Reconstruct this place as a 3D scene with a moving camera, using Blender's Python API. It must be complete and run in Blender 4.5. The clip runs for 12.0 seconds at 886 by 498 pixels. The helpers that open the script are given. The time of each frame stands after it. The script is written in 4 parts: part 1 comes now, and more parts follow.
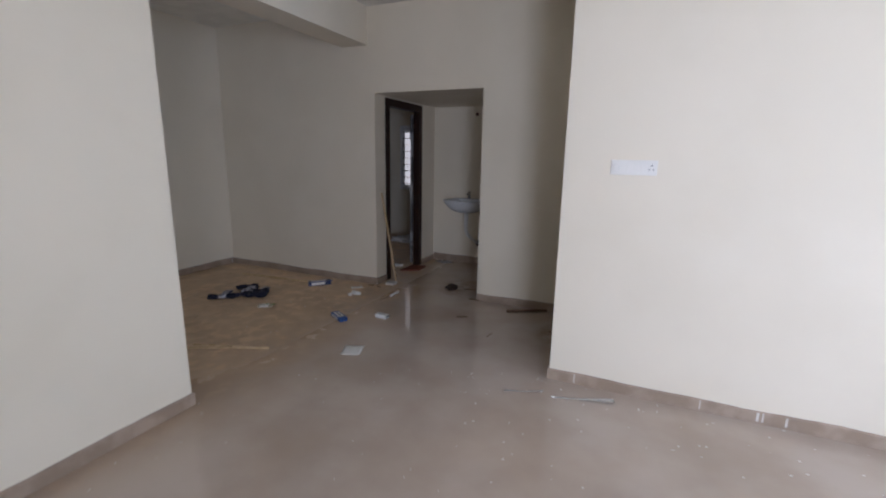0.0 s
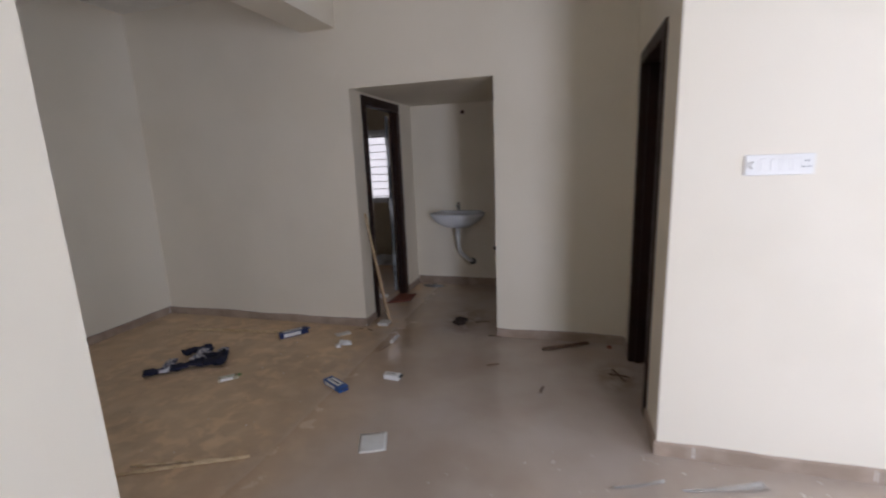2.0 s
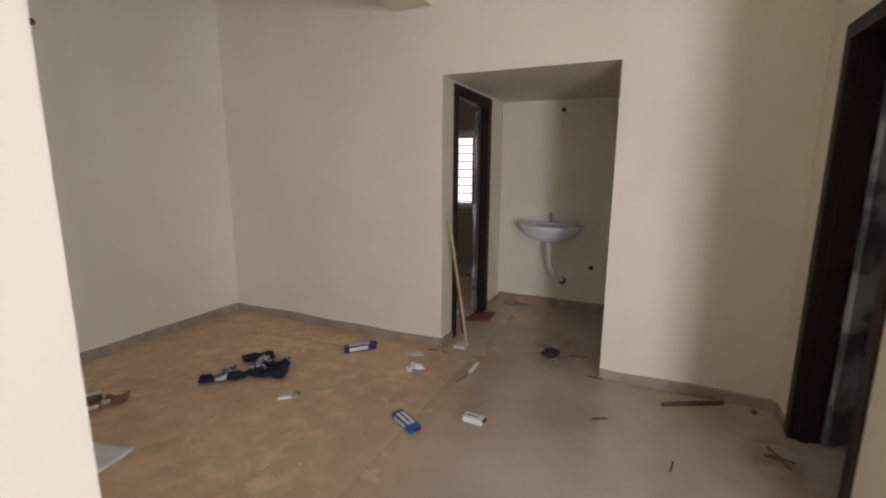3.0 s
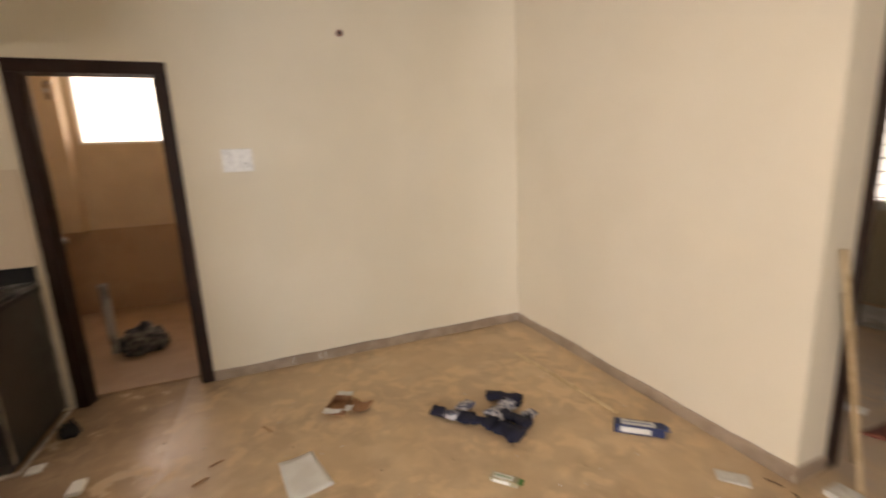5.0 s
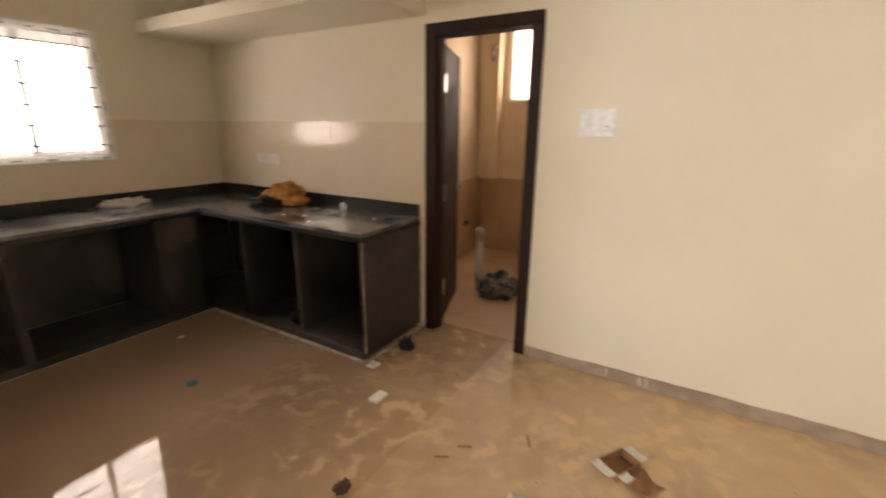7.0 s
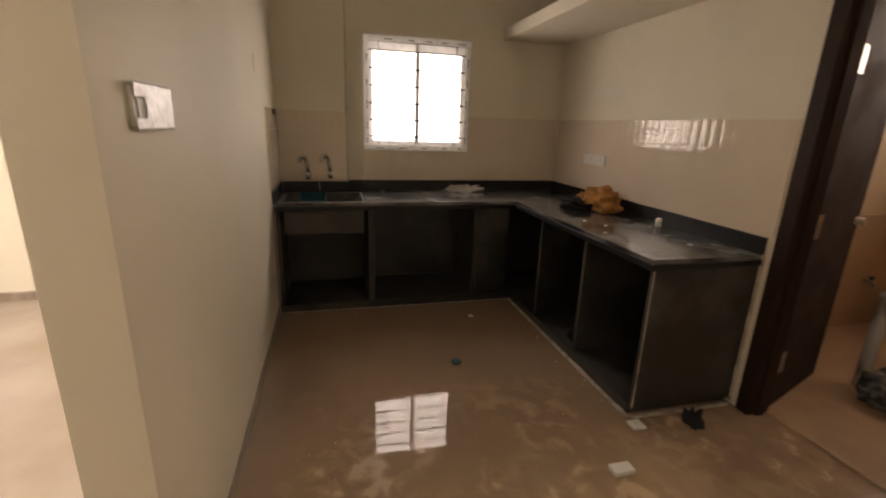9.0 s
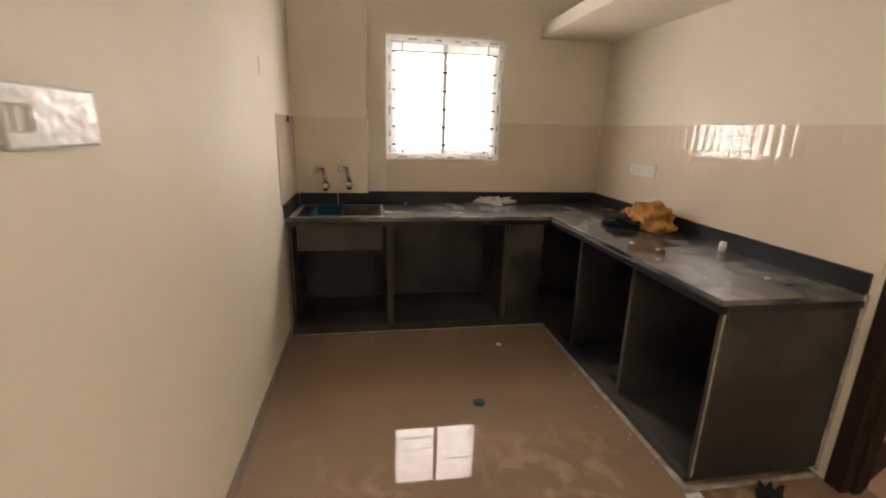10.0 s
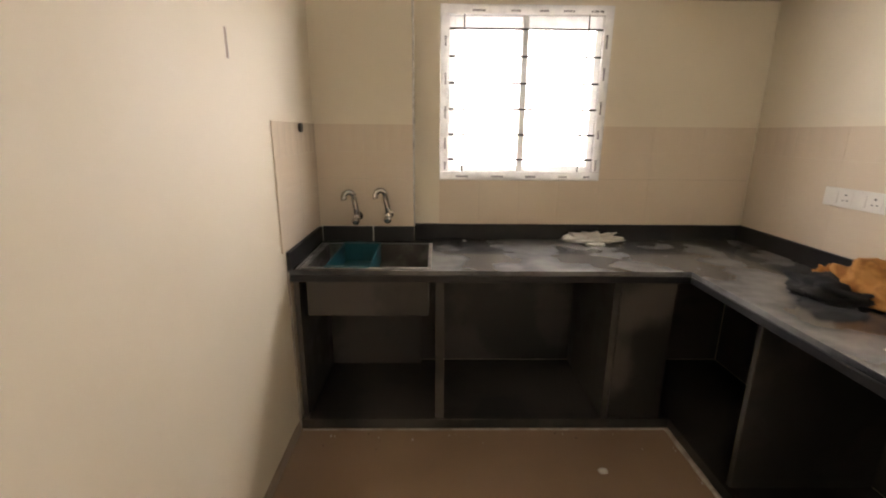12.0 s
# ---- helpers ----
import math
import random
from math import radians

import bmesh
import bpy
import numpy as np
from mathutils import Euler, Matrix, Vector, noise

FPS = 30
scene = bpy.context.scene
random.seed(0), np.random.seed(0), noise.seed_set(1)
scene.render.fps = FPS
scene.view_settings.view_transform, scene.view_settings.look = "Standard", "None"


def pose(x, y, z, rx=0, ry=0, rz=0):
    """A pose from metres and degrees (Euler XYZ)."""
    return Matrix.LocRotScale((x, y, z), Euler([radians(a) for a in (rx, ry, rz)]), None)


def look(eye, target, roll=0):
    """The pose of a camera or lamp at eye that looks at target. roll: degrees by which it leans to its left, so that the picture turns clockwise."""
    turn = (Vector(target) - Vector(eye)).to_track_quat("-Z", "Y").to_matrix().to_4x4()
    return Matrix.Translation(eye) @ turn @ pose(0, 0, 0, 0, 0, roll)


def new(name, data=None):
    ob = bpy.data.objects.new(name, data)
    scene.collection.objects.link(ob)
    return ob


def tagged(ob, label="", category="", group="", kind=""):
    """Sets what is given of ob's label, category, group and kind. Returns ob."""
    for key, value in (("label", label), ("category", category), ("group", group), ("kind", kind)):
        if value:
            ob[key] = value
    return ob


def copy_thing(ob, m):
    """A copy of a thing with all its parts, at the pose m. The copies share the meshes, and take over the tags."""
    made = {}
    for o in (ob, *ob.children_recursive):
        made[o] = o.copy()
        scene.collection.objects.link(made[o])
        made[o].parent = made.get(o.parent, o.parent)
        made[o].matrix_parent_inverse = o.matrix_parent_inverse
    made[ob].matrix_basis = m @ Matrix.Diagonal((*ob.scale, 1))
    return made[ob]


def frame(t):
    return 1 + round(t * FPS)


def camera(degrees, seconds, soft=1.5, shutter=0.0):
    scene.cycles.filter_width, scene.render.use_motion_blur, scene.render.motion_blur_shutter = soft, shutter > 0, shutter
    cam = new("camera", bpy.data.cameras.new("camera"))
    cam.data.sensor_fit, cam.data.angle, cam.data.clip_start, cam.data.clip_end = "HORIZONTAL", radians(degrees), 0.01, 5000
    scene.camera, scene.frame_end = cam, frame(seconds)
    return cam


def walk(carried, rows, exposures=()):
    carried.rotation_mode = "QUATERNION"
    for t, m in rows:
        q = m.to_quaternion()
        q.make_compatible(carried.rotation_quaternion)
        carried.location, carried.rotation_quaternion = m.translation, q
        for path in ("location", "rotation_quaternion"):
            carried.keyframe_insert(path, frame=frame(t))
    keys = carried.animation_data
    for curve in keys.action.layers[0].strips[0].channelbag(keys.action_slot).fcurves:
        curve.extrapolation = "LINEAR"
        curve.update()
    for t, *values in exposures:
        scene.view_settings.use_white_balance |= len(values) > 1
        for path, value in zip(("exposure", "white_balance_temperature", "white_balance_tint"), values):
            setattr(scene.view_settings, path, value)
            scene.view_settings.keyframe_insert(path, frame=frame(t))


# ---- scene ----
cam = camera(90.23, 12.0, soft=2.0, shutter=0.5)
PATH = [
    (0, (-0.607, 0.911, 1.460), (-1.405, 2.698, 1.049), 1.0),
    (0.5, (-0.833, 1.148, 1.476), (-1.559, 2.966, 1.066), -1.8),
    (1, (-1.097, 1.231, 1.480), (-1.660, 3.106, 1.068), -1.3),
    (1.5, (-1.317, 1.344, 1.470), (-1.778, 3.246, 1.057), -1.7),
    (2, (-1.493, 1.556, 1.488), (-2.045, 3.437, 1.093), -2.3),
    (2.5, (-1.670, 1.755, 1.466), (-2.489, 3.541, 1.096), 0.0),
    (2.7, (-1.756, 1.851, 1.445), (-2.572, 3.641, 1.085), 0.3),
    (4.5, (-2.171, 2.818, 1.417), (-3.602, 4.164, 1.042), -0.8),
    (5, (-2.277, 3.062, 1.466), (-4.099, 3.784, 1.068), -2.6),
    (5.5, (-2.517, 3.206, 1.473), (-4.441, 3.485, 1.003), 0.7),
    (6, (-2.732, 3.328, 1.471), (-4.655, 3.469, 0.942), 1.1),
    (6.5, (-2.872, 3.454, 1.473), (-4.754, 3.047, 0.933), 0.8),
    (7, (-2.971, 3.505, 1.487), (-4.624, 2.512, 0.954), 0.6),
    (7.5, (-3.107, 3.472, 1.457), (-4.510, 2.144, 0.938), 3.4),
    (7.7, (-3.207, 3.468, 1.466), (-4.490, 2.031, 0.927), 3.1),
    (9.3, (-3.504, 3.404, 1.436), (-3.888, 1.514, 0.904), 1.8),
    (9.5, (-3.538, 3.326, 1.442), (-3.893, 1.430, 0.913), 1.6),
    (10, (-3.611, 3.109, 1.456), (-3.935, 1.206, 0.931), 1.6),
    (10.5, (-3.805, 2.870, 1.460), (-4.085, 0.961, 0.934), 1.4),
    (11, (-3.836, 2.687, 1.469), (-3.890, 0.755, 0.954), -0.2),
    (11.5, (-3.749, 2.346, 1.458), (-3.775, 0.410, 0.954), 0.1),
    (12, (-3.729, 2.053, 1.475), (-3.761, 0.119, 0.966), 0.5),
]
EXPOSURES = [(0, -1.19, 5580, 20), (1.5, -1.03, 5680, 20), (2.5, -0.55, 5900, 22), (4.5, 0.30, 7500, 22), (5.5, 0.68, 7500, 20), (6.5, 0.90, 7500, 20), (7.5, 0.92, 7700, 22),
             (9.3, 0.18, 7750, 23), (9.6, 0.42, 7550, 23), (10.0, 1.14, 7000, 19), (10.5, 1.22, 6930, 19), (12, 1.36, 6880, 18)]
walk(cam, [(t, look(eye, target, roll)) for t, eye, target, roll in PATH], EXPOSURES)

# ---- light ----
world = bpy.data.worlds.new("sky")
scene.world = world
world.use_nodes = True
wn = world.node_tree
sky = wn.nodes.new("ShaderNodeTexSky")
sky.sky_type = "NISHITA"
sky.sun_disc = False
sky.sun_elevation, sky.sun_rotation = radians(50), radians(160)
wn.links.new(sky.outputs[0], wn.nodes["Background"].inputs[0])
wn.nodes["Background"].inputs[1].default_value = 0.12


def area(name, m, w, h, power, color):
    """Daylight of the sky, standing just outside an opening."""
    data = bpy.data.lights.new(name, "AREA")
    data.shape, data.size, data.size_y, data.energy, data.color = "RECTANGLE", w, h, power, color
    ob = new(name, data)
    ob.matrix_world = m
    return ob


sun_data = bpy.data.lights.new("sun", "SUN")
sun_data.energy, sun_data.angle, sun_data.color = 2.0, radians(0.5), (1, 0.95, 0.88)
new("sun", sun_data).matrix_world = look((6, 14, 16), (0, 0, 0))

area("daylight_living", look((0.75, -0.90, 1.0), (0.75, 3, 0.95)), 1.2, 1.9, 240, (0.90, 0.95, 1.0))
area("daylight_living_side", look((3.0, 2.05, 1.45), (0, 2.05, 1.35)), 1.8, 1.4, 138, (0.74, 0.88, 1.0))
area("daylight_kitchen", look((-4.215, -0.75, 1.675), (-4.215, 3, 1.675)), 1.1, 1.05, 19, (0.98, 0.98, 0.96))
area("daylight_bath", look((-8.12, 1.9, 2.2), (0, 1.9, 2.2)), 1.7, 1.4, 20, (1.0, 0.93, 0.84))
area("daylight_bedroom", look((-4.2, 8.45, 1.35), (-4.2, 0, 1.35)), 1.4, 1.5, 4.5, (1.0, 0.95, 0.88))

# ---- materials ----


def mat(name, base, rough=0.5, metal=0.0, second=None, scale=4.0, sharp=(0.4, 0.62), bump=0.0, bump_scale=60.0, speck=None, rough2=None, spec=0.5):
    """A painted, stone, wood or cloth surface: two colours mixed by noise at two scales, gloss variation and a fine relief."""
    m = bpy.data.materials.new(name)
    m.use_nodes = True
    n, l = m.node_tree.nodes, m.node_tree.links
    p = n["Principled BSDF"]
    p.inputs["Metallic"].default_value = metal
    p.inputs["Specular IOR Level"].default_value = spec
    tc = n.new("ShaderNodeTexCoord")
    geo = n.new("ShaderNodeNewGeometry")
    big = n.new("ShaderNodeTexNoise")
    big.inputs["Scale"].default_value, big.inputs["Detail"].default_value = scale, 6
    l.new(geo.outputs["Position"], big.inputs["Vector"])
    ramp = n.new("ShaderNodeMapRange")
    ramp.interpolation_type = "SMOOTHSTEP"
    ramp.inputs[1].default_value, ramp.inputs[2].default_value = sharp
    l.new(big.outputs[0], ramp.inputs[0])
    mix = n.new("ShaderNodeMix")
    mix.data_type = "RGBA"
    second = second or tuple(c * 0.93 for c in base)
    mix.inputs[6].default_value, mix.inputs[7].default_value = (*base, 1), (*second, 1)
    l.new(ramp.outputs[0], mix.inputs[0])
    col = mix.outputs[2]
    fine = n.new("ShaderNodeTexNoise")
    fine.inputs["Scale"].default_value, fine.inputs["Detail"].default_value = bump_scale, 4
    l.new(geo.outputs["Position"], fine.inputs["Vector"])
    if speck:
        r2 = n.new("ShaderNodeMapRange")
        r2.inputs[1].default_value, r2.inputs[2].default_value = 0.58, 0.66
        l.new(fine.outputs[0], r2.inputs[0])
        mix2 = n.new("ShaderNodeMix")
        mix2.data_type = "RGBA"
        mix2.inputs[7].default_value = (*speck, 1)
        l.new(r2.outputs[0], mix2.inputs[0])
        l.new(col, mix2.inputs[6])
        col = mix2.outputs[2]
    l.new(col, p.inputs["Base Color"])
    rr = n.new("ShaderNodeMapRange")
    rr.inputs[3].default_value, rr.inputs[4].default_value = rough, rough2 if rough2 is not None else min(1, rough * 1.25)
    l.new(ramp.outputs[0], rr.inputs[0])
    l.new(rr.outputs[0], p.inputs["Roughness"])
    if bump:
        b = n.new("ShaderNodeBump")
        b.inputs["Strength"].default_value, b.inputs["Distance"].default_value = bump, 0.004
        l.new(fine.outputs[0], b.inputs["Height"])
        l.new(b.outputs[0], p.inputs["Normal"])
    return m


def floor_material():
    """Polished beige vitrified tile under building dust that lies thickest in the dining space; living-room sheen is
    partly in the colour.
    """
    m = bpy.data.materials.new("dusty_floor_tile")
    m.use_nodes = True
    n, l = m.node_tree.nodes, m.node_tree.links
    p = n["Principled BSDF"]
    geo = n.new("ShaderNodeNewGeometry")
    sep = n.new("ShaderNodeSeparateXYZ")
    l.new(geo.outputs["Position"], sep.inputs[0])

    def noise_at(scale, detail, lo, hi, dist=0.0):
        t = n.new("ShaderNodeTexNoise")
        t.inputs["Scale"].default_value, t.inputs["Detail"].default_value, t.inputs["Distortion"].default_value = scale, detail, dist
        l.new(geo.outputs["Position"], t.inputs["Vector"])
        r = n.new("ShaderNodeMapRange")
        r.interpolation_type = "SMOOTHSTEP"
        r.inputs[1].default_value, r.inputs[2].default_value = lo, hi
        l.new(t.outputs[0], r.inputs[0])
        return r.outputs[0]

    def calc(op, a, b):
        t = n.new("ShaderNodeMath")
        t.operation, t.use_clamp = op, True
        for i, v in enumerate((a, b)):
            if isinstance(v, (int, float)):
                t.inputs[i].default_value = v
            else:
                l.new(v, t.inputs[i])
        return t.outputs[0]

    def span(axis, a, b):
        r = n.new("ShaderNodeMapRange")
        r.interpolation_type = "SMOOTHSTEP"
        r.inputs[1].default_value, r.inputs[2].default_value = a, b
        l.new(sep.outputs[axis], r.inputs[0])
        return r.outputs[0]

    def stain(x, y, rx, ry):
        """One where the floor is near (x, y), fading out at rx and ry, with a ragged edge."""
        v = n.new("ShaderNodeVectorMath")
        v.operation = "SUBTRACT"
        v.inputs[1].default_value = (x, y, 0)
        l.new(geo.outputs["Position"], v.inputs[0])
        w = n.new("ShaderNodeVectorMath")
        w.operation = "MULTIPLY"
        w.inputs[1].default_value = (1 / rx, 1 / ry, 0)
        l.new(v.outputs[0], w.inputs[0])
        d = n.new("ShaderNodeVectorMath")
        d.operation = "LENGTH"
        l.new(w.outputs[0], d.inputs[0])
        r = n.new("ShaderNodeMapRange")
        r.interpolation_type = "SMOOTHSTEP"
        r.inputs[1].default_value, r.inputs[2].default_value = 1.0, 0.15
        l.new(d.outputs["Value"], r.inputs[0])
        return calc("MULTIPLY", r.outputs[0], noise_at(9.0, 5, 0.30, 0.62, 0.6))

    zone = calc("MULTIPLY", span(0, -2.2, -3.7), span(1, 1.5, 3.2))
    near = calc("MULTIPLY", span(0, -2.6, -3.4), span(1, 1.0, 1.9))
    patches = noise_at(2.2, 5, 0.25, 0.75, 0.6)
    smears = calc("MULTIPLY", noise_at(2.4, 4, 0.35, 0.62, 0.4), noise_at(8.5, 8, 0.42, 0.66, 0.5))
    swept = calc("SUBTRACT", 1.0, calc("MULTIPLY", stain(-5.3, 2.2, 0.75, 0.55), 0.8))
    dust = calc("MULTIPLY", zone, calc("ADD", 0.44, calc("MULTIPLY", patches, 0.34)))
    film = calc("MULTIPLY", zone, 0.80)
    dust = calc("MULTIPLY", swept, calc("ADD", dust, calc("MULTIPLY", near, calc("MULTIPLY", smears, 0.50))))
    thin = calc("MULTIPLY", noise_at(1.3, 4, 0.40, 0.75), 0.10)
    dust = calc("ADD", dust, thin)
    tone = n.new("ShaderNodeMix")
    tone.data_type = "RGBA"
    tone.inputs[6].default_value, tone.inputs[7].default_value = (0.285, 0.195, 0.13, 1), (0.34, 0.235, 0.16, 1)
    l.new(noise_at(0.9, 3, 0.3, 0.7), tone.inputs[0])
    # living room and alcove: thin grey dust plus reflected daylight, both mixed in as paler colour
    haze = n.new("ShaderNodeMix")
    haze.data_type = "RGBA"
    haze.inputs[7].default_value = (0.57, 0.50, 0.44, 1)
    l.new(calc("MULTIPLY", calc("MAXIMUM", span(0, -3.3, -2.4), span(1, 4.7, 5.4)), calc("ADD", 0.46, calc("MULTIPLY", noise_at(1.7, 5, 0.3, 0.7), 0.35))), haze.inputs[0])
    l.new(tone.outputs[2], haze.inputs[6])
    mix = n.new("ShaderNodeMix")
    mix.data_type = "RGBA"
    mix.inputs[7].default_value = (0.70, 0.505, 0.305, 1)
    l.new(dust, mix.inputs[0])
    l.new(haze.outputs[2], mix.inputs[6])
    soot = n.new("ShaderNodeMix")
    soot.data_type = "RGBA"
    soot.inputs[7].default_value = (0.16, 0.095, 0.055, 1)
    marks = calc("ADD", calc("MULTIPLY", stain(-2.42, 5.42, 0.26, 0.50), 0.55), calc("MULTIPLY", stain(-1.17, 4.52, 0.20, 0.30), 0.6))
    l.new(calc("ADD", marks, calc("MULTIPLY", zone, calc("MULTIPLY", noise_at(4.5, 5, 0.55, 0.76, 0.5), 0.20))), soot.inputs[0])
    l.new(mix.outputs[2], soot.inputs[6])
    pale = n.new("ShaderNodeMix")
    pale.data_type = "RGBA"
    pale.inputs[7].default_value = (0.78, 0.62, 0.42, 1)
    l.new(calc("MULTIPLY", zone, calc("MULTIPLY", noise_at(5.0, 7, 0.46, 0.74, 0.3), 0.34)), pale.inputs[0])
    l.new(soot.outputs[2], pale.inputs[6])
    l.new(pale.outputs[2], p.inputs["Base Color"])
    rough = n.new("ShaderNodeMapRange")
    rough.interpolation_type = "SMOOTHSTEP"
    rough.inputs[1].default_value, rough.inputs[2].default_value = 0.05, 0.80
    rough.inputs[3].default_value, rough.inputs[4].default_value = 0.008, 0.50
    l.new(calc("MAXIMUM", dust, film), rough.inputs[0])
    l.new(rough.outputs[0], p.inputs["Roughness"])
    p.inputs["Specular IOR Level"].default_value = 0.38
    return m


WALL = mat("cream_wall_paint", (0.80, 0.73, 0.60), 0.6, second=(0.77, 0.70, 0.57), scale=1.2, bump=0.10, bump_scale=35, rough2=0.7, spec=0.3)
CEIL = mat("white_ceiling_paint", (0.80, 0.77, 0.70), 0.7, bump=0.1, bump_scale=30)
FLOOR = floor_material()
SKIRT = mat("taupe_skirting_tile", (0.31, 0.235, 0.175), 0.35, second=(0.40, 0.31, 0.235), scale=7, rough2=0.6)
GRANITE = mat("black_granite", (0.016, 0.016, 0.019), 0.30, second=(0.026, 0.025, 0.026), scale=5, rough2=0.42, spec=0.35)
GRANITE_TOP = mat("dusty_granite", (0.036, 0.038, 0.042), 0.12, second=(0.225, 0.225, 0.222), scale=3.4, sharp=(0.32, 0.74), bump_scale=240, rough2=0.24)
STONE_PANEL = mat("grey_stone_panel", (0.030, 0.027, 0.024), 0.33, second=(0.072, 0.063, 0.055), scale=2.6, sharp=(0.44, 0.58), bump_scale=150, rough2=0.6)
CEMENT = mat("cement", (0.34, 0.29, 0.24), 0.85, second=(0.50, 0.45, 0.38), scale=14, bump=0.6, bump_scale=70)
TILE = mat("cream_wall_tile", (0.74, 0.635, 0.51), 0.012, second=(0.72, 0.615, 0.49), scale=2.5, rough2=0.025)
BATH_TILE = mat("tan_bath_tile", (0.50, 0.34, 0.215), 0.3, second=(0.44, 0.29, 0.18), scale=3)
BATH_PAINT = mat("tan_bath_paint", (0.70, 0.56, 0.39), 0.6, second=(0.64, 0.50, 0.34), scale=2, bump=0.1, bump_scale=35)
GREY_TILE = mat("grey_bath_tile", (0.50, 0.49, 0.47), 0.15, second=(0.22, 0.21, 0.20), scale=3.5, sharp=(0.5, 0.6))
FRAME_WOOD = mat("dark_brown_door_frame", (0.022, 0.0095, 0.0062), 0.5, second=(0.032, 0.014, 0.009), scale=9, spec=0.28, bump=0.12, bump_scale=90)
LEAF = mat("dark_door_leaf", (0.026, 0.013, 0.009), 0.7, second=(0.036, 0.019, 0.012), scale=5, spec=0.3)
FILMED = mat("grey_filmed_leaf", (0.50, 0.50, 0.50), 0.25, second=(0.12, 0.12, 0.12), scale=4, sharp=(0.45, 0.55))
UPVC = mat("white_upvc", (0.82, 0.82, 0.80), 0.3)
FILM = mat("protective_film", (0.84, 0.84, 0.83), 0.5, second=(0.74, 0.74, 0.74), scale=18, bump=0.5, bump_scale=40)
FILM.node_tree.nodes["Principled BSDF"].inputs["Transmission Weight"].default_value = 0.18
SASH_FILM = FILM.copy()
SASH_FILM.node_tree.nodes["Principled BSDF"].inputs["Transmission Weight"].default_value = 0.24
GLOSS_FILM = mat("creased_shiny_film", (0.88, 0.87, 0.84), 0.16, second=(0.82, 0.80, 0.77), scale=30)
GLOSS_FILM.node_tree.nodes["Principled BSDF"].inputs["Transmission Weight"].default_value = 0.7
COVER = mat("white_shiny_film", (0.84, 0.83, 0.80), 0.30, second=(0.74, 0.73, 0.71), scale=30)
INK = mat("film_print", (0.16, 0.16, 0.17), 0.5)
STEEL = mat("steel", (0.45, 0.44, 0.43), 0.28, 1.0, second=(0.36, 0.35, 0.34), scale=20, rough2=0.4)
DULL_STEEL = mat("dull_sink_steel", (0.27, 0.25, 0.23), 0.42, 0.6, second=(0.11, 0.10, 0.09), scale=6)
CHROME = mat("chrome", (0.55, 0.54, 0.53), 0.08, 1.0)
IRON = mat("grille_iron", (0.06, 0.06, 0.06), 0.5, 0.3)
CERAMIC = mat("white_ceramic", (0.78, 0.80, 0.82), 0.10)
PVC = mat("white_pvc_pipe", (0.80, 0.79, 0.75), 0.35)
SWITCH = mat("white_switch_plastic", (0.81, 0.785, 0.735), 0.40)
DARK = mat("dark_plastic", (0.02, 0.02, 0.02), 0.4)
NAVY = mat("navy_cloth", (0.008, 0.008, 0.022), 0.9, second=(0.014, 0.014, 0.036), scale=25, bump=0.5, bump_scale=180)
PRINT = mat("grey_printed_cloth", (0.55, 0.52, 0.53), 0.9, second=(0.10, 0.10, 0.15), scale=45, sharp=(0.48, 0.54), bump=0.5, bump_scale=180)
ORANGE = mat("ochre_cloth", (0.46, 0.215, 0.055), 0.9, second=(0.27, 0.11, 0.025), scale=16, bump=0.6, bump_scale=160)
BLACK_CLOTH = mat("black_cloth", (0.012, 0.012, 0.013), 0.85, bump=0.5, bump_scale=160)
GREY_CLOTH = mat("grey_rag", (0.030, 0.030, 0.034), 0.9, second=(0.20, 0.19, 0.18), scale=16, bump=0.5, bump_scale=120)
CREAM_CARD = mat("cream_carton", (0.50, 0.44, 0.33), 0.7, second=(0.30, 0.26, 0.16), scale=20)
CARD = mat("brown_cardboard", (0.33, 0.17, 0.085), 0.85, second=(0.27, 0.135, 0.065), scale=12)
PAPER = mat("white_paper", (0.76, 0.75, 0.72), 0.7, second=(0.70, 0.68, 0.64), scale=8)
BLUE = mat("blue_carton", (0.02, 0.075, 0.25), 0.4, second=(0.025, 0.09, 0.28), scale=9)
DEEP_BLUE = mat("dark_blue_carton", (0.010, 0.022, 0.09), 0.35)
WOOD = mat("raw_wood", (0.62, 0.47, 0.28), 0.7, second=(0.50, 0.36, 0.20), scale=20, bump=0.3, bump_scale=120)
DARK_WOOD = mat("dark_scrap_wood", (0.10, 0.055, 0.03), 0.7, second=(0.16, 0.10, 0.06), scale=20)
RED_BROWN = mat("red_brown_board", (0.20, 0.055, 0.03), 0.6, second=(0.28, 0.10, 0.06), scale=14)
TEAL = mat("teal_plastic", (0.005, 0.075, 0.095), 0.35)
GREEN = mat("green_print", (0.05, 0.22, 0.03), 0.5)
PLASTER = mat("dried_plaster", (0.72, 0.70, 0.66), 0.9, second=(0.6, 0.57, 0.52), scale=30, bump=0.6, bump_scale=90)
COIR = mat("dark_fibre", (0.045, 0.025, 0.015), 0.9, second=(0.02, 0.012, 0.008), scale=40, bump=0.8, bump_scale=200)
RUST = mat("red_box", (0.22, 0.05, 0.035), 0.6)

# ---- mesh helpers ----


